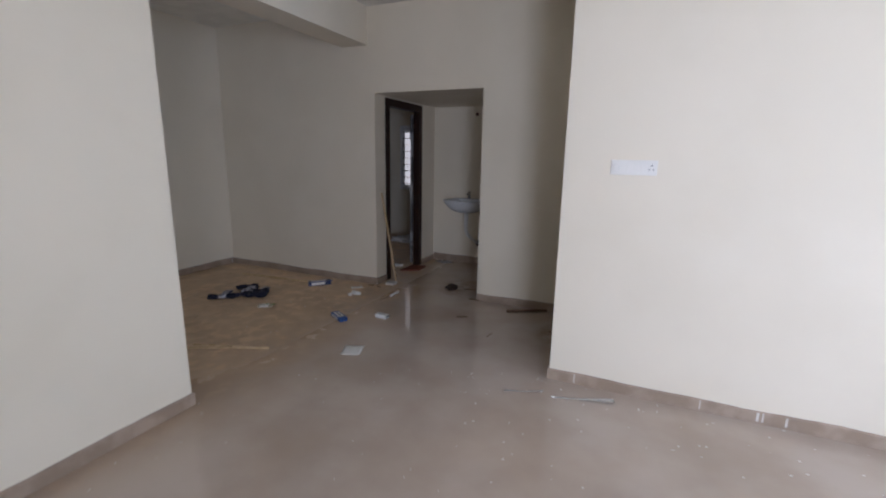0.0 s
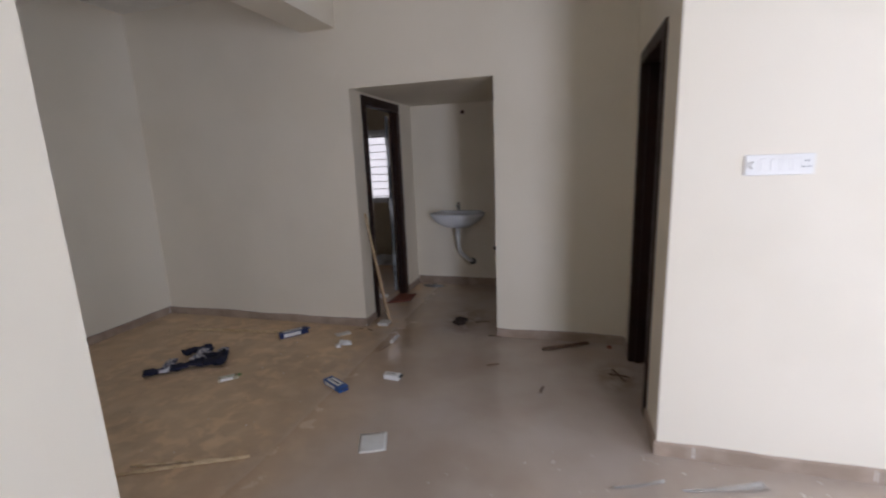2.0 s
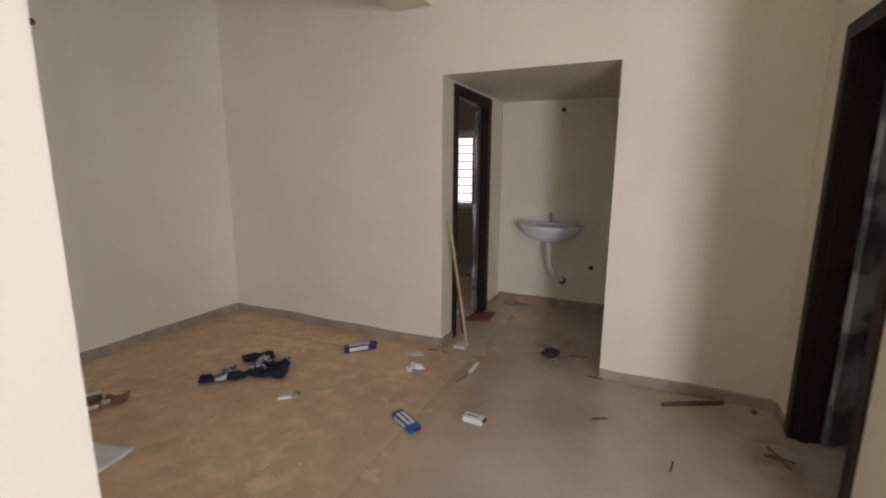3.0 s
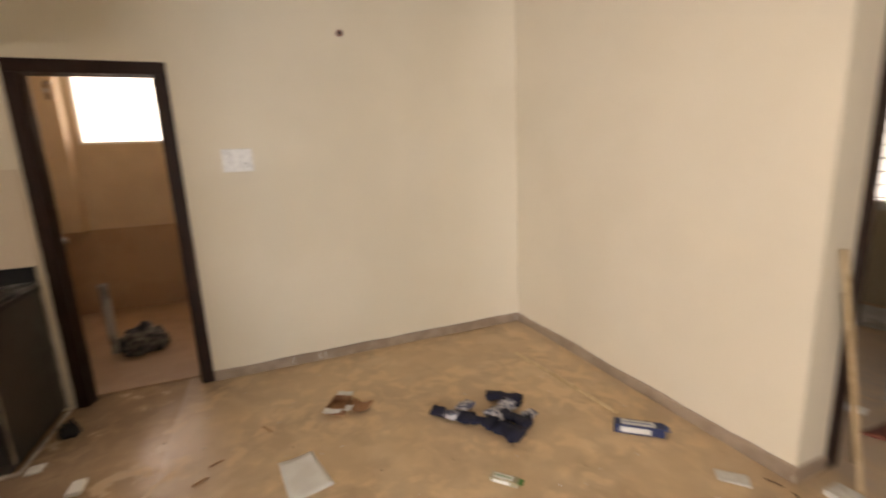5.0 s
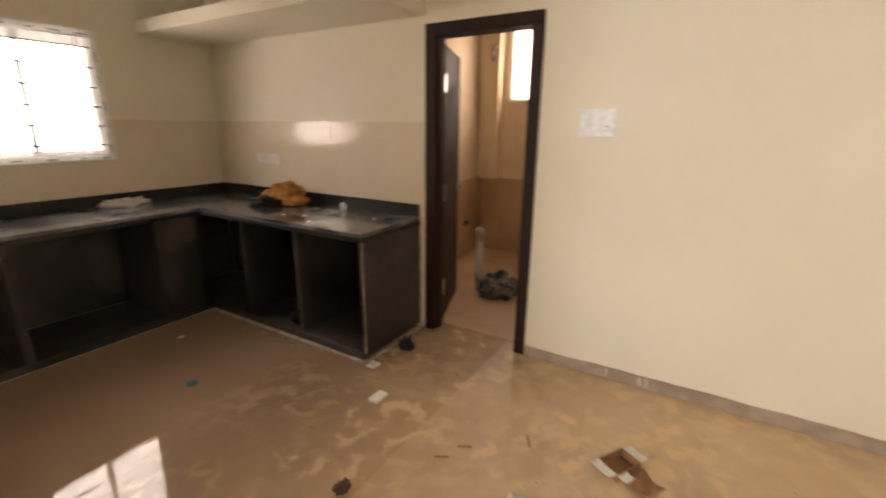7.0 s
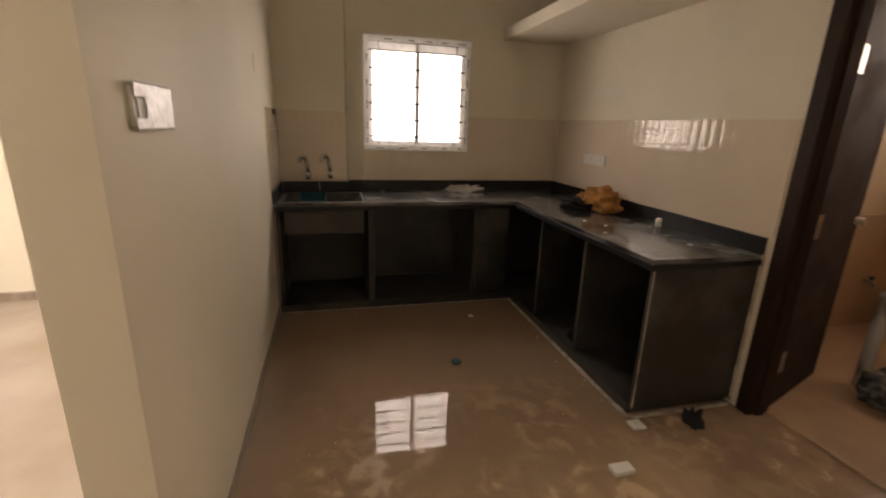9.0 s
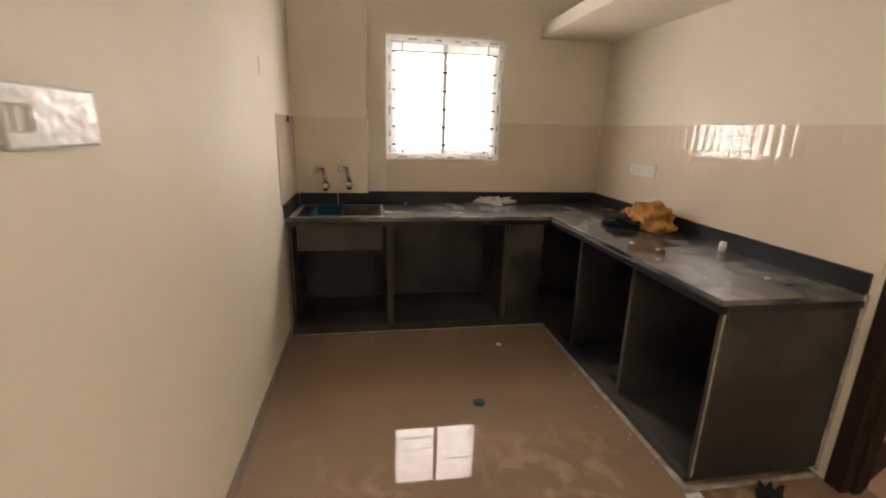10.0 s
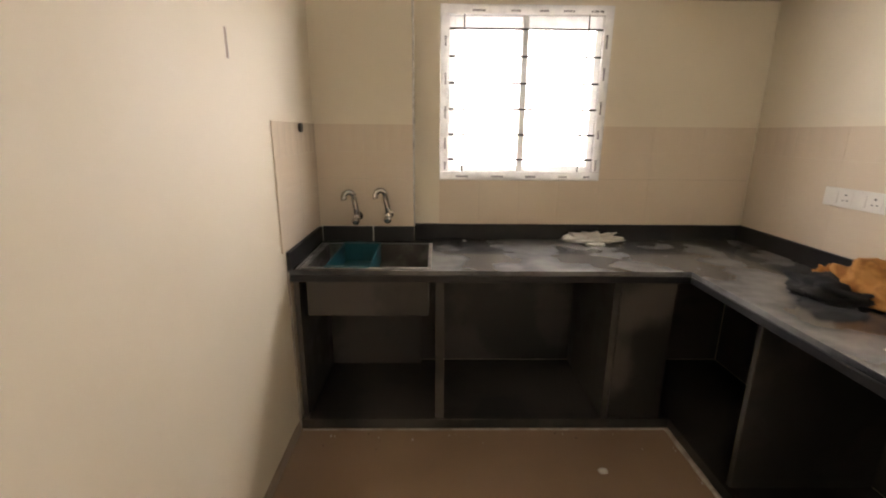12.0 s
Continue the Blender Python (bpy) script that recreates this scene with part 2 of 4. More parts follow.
def bx(bm, x0, x1, y0, y1, z0, z1, bevel=0.0):
    """Add a box, with its edges rounded where bevel is given."""
    m = Matrix.LocRotScale(((x0 + x1) / 2, (y0 + y1) / 2, (z0 + z1) / 2), None, (abs(x1 - x0), abs(y1 - y0), abs(z1 - z0)))
    vs = bmesh.ops.create_cube(bm, size=1, matrix=m)["verts"]
    if bevel:
        es = list({e for v in vs for e in v.link_edges})
        bmesh.ops.bevel(bm, geom=es, offset=bevel, segments=2, affect="EDGES", profile=0.5)
    return bm


def box(*a, bevel=0.0):
    return bx(bmesh.new(), *a, bevel=bevel)


def tube(bm, pts, radius, seg=10, flat=1.0):
    """Sweep a round section along points; radius may be one number or one per point."""
    pts = [Vector(p) for p in pts]
    rings = []
    up = Vector((0.13, 0.21, 0.97))
    for i, p in enumerate(pts):
        d = (pts[min(i + 1, len(pts) - 1)] - pts[max(i - 1, 0)]).normalized()
        a = d.cross(up).normalized()
        b = a.cross(d).normalized()
        r = radius[i] if isinstance(radius, (list, tuple)) else radius
        rings.append([bm.verts.new(p + a * r * math.cos(k * 2 * math.pi / seg) + b * r * flat * math.sin(k * 2 * math.pi / seg)) for k in range(seg)])
    for r0, r1 in zip(rings, rings[1:]):
        for k in range(seg):
            f = bm.faces.new((r0[k], r0[(k + 1) % seg], r1[(k + 1) % seg], r1[k]))
            f.smooth = True
    bm.faces.new(rings[0][::-1])
    bm.faces.new(rings[-1])
    return bm


def crumple(cx, cy, z0, rx, ry, h, seed, amp=0.35, freq=14.0, cuts=3):
    """A crumpled heap of cloth or paper that rests on z0."""
    bm = bmesh.new()
    bmesh.ops.create_icosphere(bm, subdivisions=cuts, radius=1)
    off = Vector((seed * 3.7, seed * 1.3, seed * 2.1))
    for v in bm.verts:
        d = v.co.normalized()
        w = 1 + amp * (noise.noise(d * 2.2 + off) + 0.6 * noise.noise(d * freq * 0.4 + off) + 0.25 * noise.noise(d * freq + off))
        v.co = Vector((cx + d.x * rx * w, cy + d.y * ry * w, z0 + max(0.0, (d.z * 0.75 + 0.25)) * h * w))
    for f in bm.faces:
        f.smooth = True
    return bm


def sheet(pts, z, thick, seed, lift=0.004, n=8):
    """A thin sheet between four corners, curling a little."""
    bm = bmesh.new()
    a, b, c, d = [Vector((*p, 0)) for p in pts]
    off = Vector((seed * 5.1, seed * 2.3, 0))
    layers = []
    for k in (0, 1):
        grid = []
        for i in range(n + 1):
            row = []
            for j in range(n + 1):
                u, v = i / n, j / n
                p = a.lerp(b, u).lerp(d.lerp(c, u), v)
                w = (noise.noise(p * 9 + off) * 0.5 + 0.5) * lift + lift * 2.0 * max(0, abs(u - 0.5) + abs(v - 0.5) - 0.6)
                row.append(bm.verts.new((p.x, p.y, z + w + k * thick)))
            grid.append(row)
        layers.append(grid)
    for k, g in enumerate(layers):
        for i in range(n):
            for j in range(n):
                q = (g[i][j], g[i + 1][j], g[i + 1][j + 1], g[i][j + 1])
                bm.faces.new(q if k else q[::-1]).smooth = True
    lo, hi = layers
    rim = [(i, 0) for i in range(n)] + [(n, j) for j in range(n)] + [(i, n) for i in range(n, 0, -1)] + [(0, j) for j in range(n, 0, -1)]
    for (i, j), (p, q) in zip(rim, rim[1:] + rim[:1]):
        bm.faces.new((lo[i][j], lo[p][q], hi[p][q], hi[i][j]))
    bmesh.ops.recalc_face_normals(bm, faces=bm.faces)
    return bm


def finish(name, bm, material):
    data = bpy.data.meshes.new(name)
    bm.to_mesh(data)
    bm.free()
    data.materials.append(material)
    return new(name, data)


def thing(name, bm, material, label, category, group="", kind=""):
    return tagged(finish(name, bm, material), label, category, group, kind)


def base(name, x, y, z, label, category, group="", kind="", rz=0):
    """An Empty at the base of a thing, which parents its parts."""
    ob = new(name)
    ob.matrix_world = pose(x, y, z, 0, 0, rz)
    return tagged(ob, label, category, group, kind)


def part(name, bm, material, parent, label="", local=False):
    """One mesh under a thing or a part. Built in the world's coordinates, unless local."""
    ob = finish(name, bm, material)
    ob.parent = parent
    if not local:
        bpy.context.view_layer.update()
        ob.matrix_parent_inverse = parent.matrix_world.inverted()
    if label:
        ob["label"] = label
    return ob


def wall_mesh(axis, p0, p1, u0, u1, z0, z1, holes=()):
    """A wall between p0 and p1 across, u0 to u1 along, with holes (u0, u1, z0, z1) right through it."""
    us = sorted({u0, u1, *[u for h in holes for u in h[:2]]})
    zs = sorted({z0, z1, *[z for h in holes for z in h[2:]]})
    bm = bmesh.new()
    made = {}

    def v(p, u, z):
        key = (p, u, z)
        if key not in made:
            made[key] = bm.verts.new((u, p, z) if axis == "x" else (p, u, z))
        return made[key]

    def solid(i, j):
        if not (0 <= i < len(us) - 1 and 0 <= j < len(zs) - 1):
            return False
        cu, cz = (us[i] + us[i + 1]) / 2, (zs[j] + zs[j + 1]) / 2
        return not any(h[0] < cu < h[1] and h[2] < cz < h[3] for h in holes)

    for i in range(len(us) - 1):
        for j in range(len(zs) - 1):
            if not solid(i, j):
                continue
            a, b, c, d = us[i], us[i + 1], zs[j], zs[j + 1]
            bm.faces.new((v(p0, a, c), v(p0, b, c), v(p0, b, d), v(p0, a, d)))
            bm.faces.new((v(p1, a, d), v(p1, b, d), v(p1, b, c), v(p1, a, c)))
            for (di, dj), (m, n_) in {(-1, 0): ((a, c), (a, d)), (1, 0): ((b, c), (b, d)), (0, -1): ((a, c), (b, c)), (0, 1): ((a, d), (b, d))}.items():
                if not solid(i + di, j + dj):
                    bm.faces.new((v(p0, *m), v(p0, *n_), v(p1, *n_), v(p1, *m)))
    bmesh.ops.recalc_face_normals(bm, faces=bm.faces)
    return bm


def wall(name, axis, p0, p1, u0, u1, z0, z1, holes=(), label="cream painted plaster wall", material=None):
    return thing(name, wall_mesh(axis, p0, p1, u0, u1, z0, z1, holes), material or WALL, label, "wall", kind="structure")


# ---- plan ----
H = 2.95                    # ceiling
XW, YN = -5.58, 5.08        # west wall, north wall
XK, XL = -3.045, -2.900     # kitchen and living faces of the wall between them
YE = 2.466                  # where that wall ends
YK = -0.553                 # kitchen's window wall
YH = -0.500                 # face of the pipe chase
YC, XC, YB = 0.105, -4.926, 1.746   # counter's fronts and end
XR, YR = -1.061, 3.729      # corner of the wall with the sockets
XA, XB, YA = -3.295, -2.075, 6.58   # alcove
WX0, WX1, WZ0, WZ1 = -4.683, -3.747, 1.209, 2.141   # kitchen window
TOP = 0.857                 # worktop

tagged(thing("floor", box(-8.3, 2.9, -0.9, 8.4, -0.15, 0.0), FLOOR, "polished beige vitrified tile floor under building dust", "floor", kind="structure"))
thing("ceiling", box(-8.3, 2.9, -0.9, 8.4, H, H + 0.15), CEIL, "plain white painted ceiling", "ceiling", kind="structure")
thing("ground", box(-400, 400, -400, 400, -3.4, -3.2), CEMENT, "pale dusty ground below the flat", "ground", kind="structure")

wall("wall_west", "y", XW - 0.12, XW, -0.8, 5.20, 0, H, [(1.790, 2.590, 0, 2.125)])
wall("wall_north", "x", YN, YN + 0.12, XW, XR, 0, H, [(XA, XB, 0, 2.103)])
wall("wall_kitchen_window", "x", YK - 0.18, YK, XW, XL, 0, H, [(WX0, WX1, WZ0, WZ1)])
wall("wall_kitchen_side", "y", XK, XL, YK, YE, 0, H)
wall("wall_living_south", "x", -0.68, -0.50, XL, 2.7, 0, H, [(0.22, 1.25, 0.06, 1.98)])
wall("wall_living_east", "y", 2.7, 2.85, -0.7, 3.9, 0, H, [(1.2, 2.9, 0.8, 2.1)])
wall("wall_living_north", "x", YR, YR + 0.12, XR, 2.7, 0, H)
wall("wall_passage_east", "y", XR, XR + 0.12, YR + 0.12, YN, 0, H, [(4.035, 4.850, 0, 2.115)])
wall("wall_alcove_west", "y", XA - 0.12, XA, YN + 0.12, YA, 0, H, [(5.290, 6.186, 0, 2.086)])
wall("wall_alcove_back", "x", YA, YA + 0.12, XA - 0.12, -1.0, 0, H)
wall("wall_alcove_east", "y", -1.22, -1.1, YN + 0.12, YA, 0, H)
thing("alcove_ceiling", box(XA, -1.22, YN + 0.12, YA, 2.105, 2.19), WALL, "low cream plaster loft slab over the wash alcove", "ceiling", kind="structure")
wall("wall_bedroom_back", "x", 8.1, 8.28, -6.6, XA, 0, H, [(-4.70, -3.70, 0.855, 1.985)], "grey beige painted bedroom wall")
wall("wall_bedroom_west", "y", -6.7, -6.6, YN, 8.28, 0, H, (), "grey beige painted bedroom wall")
wall("wall_bedroom_east", "y", XA - 0.12, XA, YA + 0.12, 8.1, 0, H, (), "grey beige painted bedroom wall")
wall("wall_bedroom_south", "x", YN, YN + 0.12, -6.6, XW - 0.12, 0, H)
wall("wall_bath_back", "y", -8.02, -7.9, 0.9, 3.1, 0, H, [(1.40, 2.3, 1.772, 2.55)], "tan painted bathroom wall", BATH_PAINT)
wall("wall_bath_south", "x", 0.95, 1.08, -7.9, XW - 0.12, 0, H, (), "tan painted bathroom wall", BATH_PAINT)
wall("wall_bath_north", "x", 2.85, 2.97, -7.9, XW - 0.12, 0, H, (), "tan painted bathroom wall", BATH_PAINT)
wall("wall_washroom_back", "y", 0.25, 0.37, YR + 0.12, 5.2, 0, H, (), "grey tiled washroom wall", GREY_TILE)
wall("wall_washroom_north", "x", YN, YN + 0.12, XR + 0.12, 0.25, 0, H, (), "grey tiled washroom wall", GREY_TILE)
thing("bath_dado", box(-7.9, -7.888, 1.08, 2.85, 0, 0.905), BATH_TILE, "tan tiled dado behind the bathroom", "wall tile", kind="structure")
thing("bath_dado", box(-7.888, XW - 0.14, 1.08, 1.092, 0, 0.905), BATH_TILE, "tan tiled dado along the bathroom wall", "wall tile", kind="structure")
thing("bath_floor", box(-7.888, XW - 0.121, 1.092, 2.85, 0.0, 0.012), BATH_TILE, "tan tiled bathroom floor with dirt", "floor", kind="structure")
thing("ceiling_beam", box(-3.69, -3.375, YK, YN, 2.58, H), WALL, "cream plastered ceiling beam", "beam", kind="structure")
thing("pipe_chase", box(-3.600, XK, YK, YH, 0, H), WALL, "cream plastered pipe chase beside the window", "column", kind="structure")
bead = bmesh.new()
tube(bead, [(-3.602, YH + 0.003, TOP + 0.66), (-3.603, YH + 0.003, 1.9), (-3.601, YH + 0.003, 2.4), (-3.602, YH + 0.003, H - 0.002)], [0.007, 0.006, 0.0072, 0.0065], 8)
thing("trim_chase_corner", bead, PLASTER, "white plaster bead along the pipe chase corner", "trim", kind="structure")
bead = bmesh.new()
tube(bead, [(-3.603, YH + 0.010, TOP + 0.09), (-3.602, YH + 0.010, 1.2), (-3.603, YH + 0.010, TOP + 0.66)], [0.0045, 0.0055, 0.006], 8)
thing("trim_tile_corner", bead, PLASTER, "white grout bead along the tiled chase corner", "trim", kind="structure")
thing("loft_shelf", box(XW, -4.972, YK, 1.785, 2.172, 2.265, bevel=0.004), WALL, "cream plastered loft slab above the counter", "shelf", kind="structure")


def skirting(name, a, b, side, z1=0.070, th=0.012, seed=0):
    """Skirting tile along a wall from a to b; its upper edge is ragged with paint and plaster."""
    bm = bmesh.new()
    a, b = Vector((*a, 0)), Vector((*b, 0))
    out = Vector((*side, 0)) * th
    n = max(4, int((b - a).length / 0.05))
    rows = []
    for i in range(n + 1):
        p = a.lerp(b, i / n)
        z = z1 + 0.013 * noise.noise(p * 2.3 + Vector((seed, 0, 0))) + 0.004 * noise.noise(p * 11)
        rows.append([bm.verts.new(p + out + Vector((0, 0, 0))), bm.verts.new(p + out + Vector((0, 0, z - 0.006))), bm.verts.new(p + out * 0.5 + Vector((0, 0, z))), bm.verts.new(p + Vector((0, 0, z + 0.003)))])
    for r, s in zip(rows, rows[1:]):
        for k in range(3):
            bm.faces.new((r[k], s[k], s[k + 1], r[k + 1]))
    bm.faces.new(rows[0][::-1])
    bm.faces.new(rows[-1])
    bmesh.ops.recalc_face_normals(bm, faces=bm.faces)
    return thing(name, bm, SKIRT, "taupe skirting tile with a ragged painted top edge", "skirting", kind="structure")


skirting("baseboard", (XW, 2.592), (XW, YN), (1, 0), seed=1)
skirting("baseboard", (XW + 0.012, YN), (XA, YN), (0, -1), seed=2)
skirting("baseboard", (XA, YN - 0.012), (XA, 5.288), (1, 0), seed=3)
skirting("baseboard", (XB, YN), (XR - 0.012, YN), (0, -1), seed=4)
skirting("baseboard", (XL, -0.5), (XL, YE + 0.012), (1, 0), seed=5)
skirting("baseboard", (XK, YE), (XL, YE), (0, 1), seed=5.5)
skirting("baseboard", (XR - 0.012, YR), (2.7, YR), (0, -1), seed=6)
skirting("baseboard", (XA, 6.188), (XA, YA), (1, 0), seed=7)
skirting("baseboard", (XA + 0.012, YA), (-1.22, YA), (0, -1), z1=0.09, seed=8)
skirting("baseboard", (XL, -0.5), (2.7, -0.5), (0, 1), seed=9)
skirting("baseboard", (XR, YR), (XR, 4.033), (-1, 0), seed=10)
skirting("baseboard", (XK, YC + 0.01), (XK, YE), (-1, 0), z1=0.06, th=0.006, seed=12)
skirting("baseboard", (XR, 4.852), (XR, YN - 0.012), (-1, 0), seed=11)


def door_frame(name, x0, x1, y0, y1, top, w, label):
    """A dark wooden frame in a wall that runs along y; its jambs and head stand a little proud."""
    ob = base(name, (x0 + x1) / 2, (y0 + y1) / 2, 0, label, "door frame", kind="structure")
    part("jamb", box(x0, x1, y0 + 0.002, y0 + w, 0.0, top - w, bevel=0.004), FRAME_WOOD, ob)
    part("jamb", box(x0, x1, y1 - w, y1 - 0.002, 0.0, top - w, bevel=0.004), FRAME_WOOD, ob)
    part("head", box(x0, x1, y0 + 0.002, y1 - 0.002, top - w, top - 0.002, bevel=0.004), FRAME_WOOD, ob)
    xm = x0 + 0.045
    part("stop", box(xm, x1 - 0.05, y0 + w, y0 + w + 0.014, 0.0, top - w - 0.014), FRAME_WOOD, ob)
    part("stop", box(xm, x1 - 0.05, y1 - w - 0.014, y1 - w, 0.0, top - w - 0.014), FRAME_WOOD, ob)
    return ob


door_frame("door_1", XW - 0.13, XW + 0.012, 1.790, 2.590, 2.125, 0.075, "dark brown wooden bathroom door frame in a cream wall")
door_frame("door_2", XA - 0.075, XA + 0.012, 5.290, 6.186, 2.086, 0.085, "dark brown wooden bedroom door frame in the alcove")
door_frame("door_3", XR - 0.012, XR + 0.13, 4.035, 4.850, 2.115, 0.075, "dark brown wooden washroom door frame with peeling film")


def door_leaf(name, hx, hy, angle, w, h, label, hinge_side, m=None):
    """An open leaf hung at (hx, hy) and turned by angle."""
    ob = base(name, hx, hy, 0, label, "door", rz=angle)
    part("leaf", box(0, w, -0.016, 0.016, 0.012, h, bevel=0.003), m or LEAF, ob, local=True)
    for z in (0.28, 1.02, h - 0.25):
        part("hinge", box(-0.012, 0.07, hinge_side * 0.016, hinge_side * 0.020, z - 0.06, z + 0.06, bevel=0.001), STEEL, ob, "steel butt hinge", local=True)
    lock = bmesh.new()
    tube(lock, [(w - 0.06, -0.06, 1.0), (w - 0.06, 0.06, 1.0)], 0.022, 12)
    part("lock", lock, STEEL, ob, "steel cylinder lock", local=True)
    return ob


door_leaf("bathroom_door", XW - 0.140, 1.832, 200, 0.68, 2.03, "dark brown flush door standing open into the bathroom", -1)
door_leaf("bedroom_door", XA - 0.145, 6.175, 92, 0.74, 1.98, "grey filmed flush door standing open into the bedroom", 1, FILMED)
door_leaf("washroom_door", XR + 0.145, 4.755, 33, 0.67, 2.02, "grey filmed flush door standing open into the washroom", -1, FILMED)


def sliding_window(name, x0, x1, y, z0, z1, label, face, rods, print_marks):
    """A white two-leaf sliding window in a wall along x. face: +1 where the room lies towards +y."""
    ob = base(name, (x0 + x1) / 2, y, z0, label, "window", kind="structure")
    w, d, head = 0.050, 0.07, 0.066
    y0, y1 = (y - d, y + 0.012) if face > 0 else (y - 0.012, y + d)
    part("window_frame", box(x0, x1, y0, y1, z0, z0 + w, bevel=0.004), FILM, ob)
    part("window_frame", box(x0, x1, y0, y1, z1 - w, z1, bevel=0.004), FILM, ob)
    part("window_frame", box(x0, x0 + w, y0, y1, z0 + w, z1 - w, bevel=0.004), FILM, ob)
    part("window_frame", box(x1 - w, x1, y0, y1, z0 + w, z1 - w, bevel=0.004), FILM, ob)
    xm, s = (x0 + x1) / 2, 0.034
    for k, (a, b) in enumerate(((x0 + w, xm + s / 2), (xm - s / 2, x1 - w))):
        yy = y - face * (0.020 + 0.026 * k)
        sash = part("sash", box(a, a + s, yy - 0.011, yy + 0.011, z0 + w, z1 - w, bevel=0.003), SASH_FILM, ob)
        part("rail", box(b - s, b, yy - 0.011, yy + 0.011, z0 + w, z1 - w, bevel=0.003), SASH_FILM, sash)
        part("rail", box(a + s, b - s, yy - 0.011, yy + 0.011, z0 + w, z0 + w + s, bevel=0.003), SASH_FILM, sash)
        part("rail", box(a + s, b - s, yy - 0.011, yy + 0.011, z1 - w - head, z1 - w, bevel=0.003), SASH_FILM, sash)
        pane = part("pane", box(a + s, b - s, yy - 0.003, yy + 0.003, z0 + w + s, z1 - w - head), GLASS, sash)
        pane.visible_shadow = False
    for k in range(rods):
        z = z0 + w + (z1 - z0 - 2 * w) * (k + 0.5) / rods
        yy = y - face * 0.002
        part("grille_bar", tube(bmesh.new(), [(x0 + 0.03, yy, z), (x1 - 0.03, yy, z)], 0.006, 6), IRON, ob)
    for fx in (0.14, 0.86):
        xx = x0 + (x1 - x0) * fx
        yy = y + face * 0.004
        part("grille_bar", tube(bmesh.new(), [(xx, yy, z0 + 0.03), (xx, yy, z1 - 0.03)], 0.0035, 6), IRON, ob)
    if print_marks:
        rnd = random.Random(4)
        yf = y + face * 0.0135
        for (ax, a, b, c) in (("h", x0, x1, z0 + 0.022), ("h", x0, x1, z1 - 0.032), ("v", z0, z1, x0 + 0.03), ("v", z0, z1, x1 - 0.03)):
            u = a + 0.06
            while u < b - 0.14:
                mark, q = bmesh.new(), u
                for _ in range(rnd.choice((5, 7, 8))):
                    g = rnd.uniform(0.006, 0.012)
                    hgt = rnd.uniform(0.004, 0.0062)
                    if ax == "h":
                        bx(mark, q, q + g * 0.75, yf - 0.0006, yf + 0.0006, c - hgt, c + hgt)
                    else:
                        bx(mark, c - hgt, c + hgt, yf - 0.0006, yf + 0.0006, q, q + g * 0.75)
                    q += g
                part("film_print", mark, INK, ob, "dark print on the protective film")
                u = q + rnd.uniform(0.07, 0.14)
    return ob


GLASS = bpy.data.materials.new("window_glass")
GLASS.use_nodes = True
gp = GLASS.node_tree.nodes["Principled BSDF"]
gp.inputs["Transmission Weight"].default_value, gp.inputs["Roughness"].default_value, gp.inputs["IOR"].default_value = 1.0, 0.0, 1.45

sliding_window("window_1", WX0, WX1, YK, WZ0, WZ1, "white sliding kitchen window still wrapped in printed film", 1, 6, True)
sliding_window("window_2", -4.70, -3.70, 8.1, 0.855, 1.985, "white sliding bedroom window with iron grille bars", -1, 9, False)
bath_win = base("window_3", -7.95, 1.85, 1.772, "plain bright bathroom ventilator window", "window", kind="structure")
part("window_frame", box(-7.99, -7.93, 1.40, 2.30, 1.772, 1.80), UPVC, bath_win)
part("window_frame", box(-7.99, -7.93, 1.40, 1.425, 1.80, 2.55), UPVC, bath_win)

GLOW = bpy.data.materials.new("bright_haze")
GLOW.use_nodes = True
gb = GLOW.node_tree.nodes["Principled BSDF"]
gb.inputs["Base Color"].default_value = (0.8, 0.8, 0.8, 1)
gb.inputs["Emission Color"].default_value, gb.inputs["Emission Strength"].default_value = (1.0, 0.97, 0.93, 1), 1.8
DIM_GLOW = GLOW.copy()
DIM_GLOW.node_tree.nodes["Principled BSDF"].inputs["Emission Strength"].default_value = 0.8
for nm, dims in (("backdrop", (-7.2, -1.2, -1.50, -1.46, -1.0, 4.0)), ("backdrop", (-9.0, -8.96, 0.2, 4.0, 0.0, 4.5)), ("backdrop", (-6.5, -2.0, 9.2, 9.24, -1.0, 4.0))):
    thing(nm, box(*dims), DIM_GLOW if dims[2] > 9 else GLOW, "plain bright haze outside a window", "backdrop", kind="structure")

# ---- kitchen counter ----
worktop = base("worktop", -4.2, -0.2, TOP, "dusty black granite worktop turning an inside corner", "worktop")
slab = bmesh.new()
SX0, SX1, SY0, SY1 = -3.695, -3.115, -0.40, 0.062      # hole for the sink
for a in ((XC + 0.0, SX0, YK, YC), (SX0, SX1, YH, SY0), (SX0, SX1, SY1, YC), (SX1, XK, YH, YC)):
    bx(slab, *a, TOP - 0.022, TOP)
bx(slab, SX0, -3.60, YK, YH, TOP - 0.022, TOP)
bx(slab, XW, XC, YK, YB, TOP - 0.022, TOP)
bmesh.ops.remove_doubles(slab, verts=slab.verts, dist=0.0001)
part("slab", slab, GRANITE_TOP, worktop)
part("edge", box(XC, XK, YC - 0.022, YC + 0.006, TOP - 0.055, TOP - 0.0225, bevel=0.003), GRANITE, worktop)
part("edge", box(XC - 0.022, XC + 0.006, YC + 0.007, YB + 0.006, TOP - 0.055, TOP - 0.0225, bevel=0.003), GRANITE, worktop)
part("edge", box(XW, XC - 0.023, YB - 0.022, YB + 0.006, TOP - 0.055, TOP - 0.0225, bevel=0.003), GRANITE, worktop)
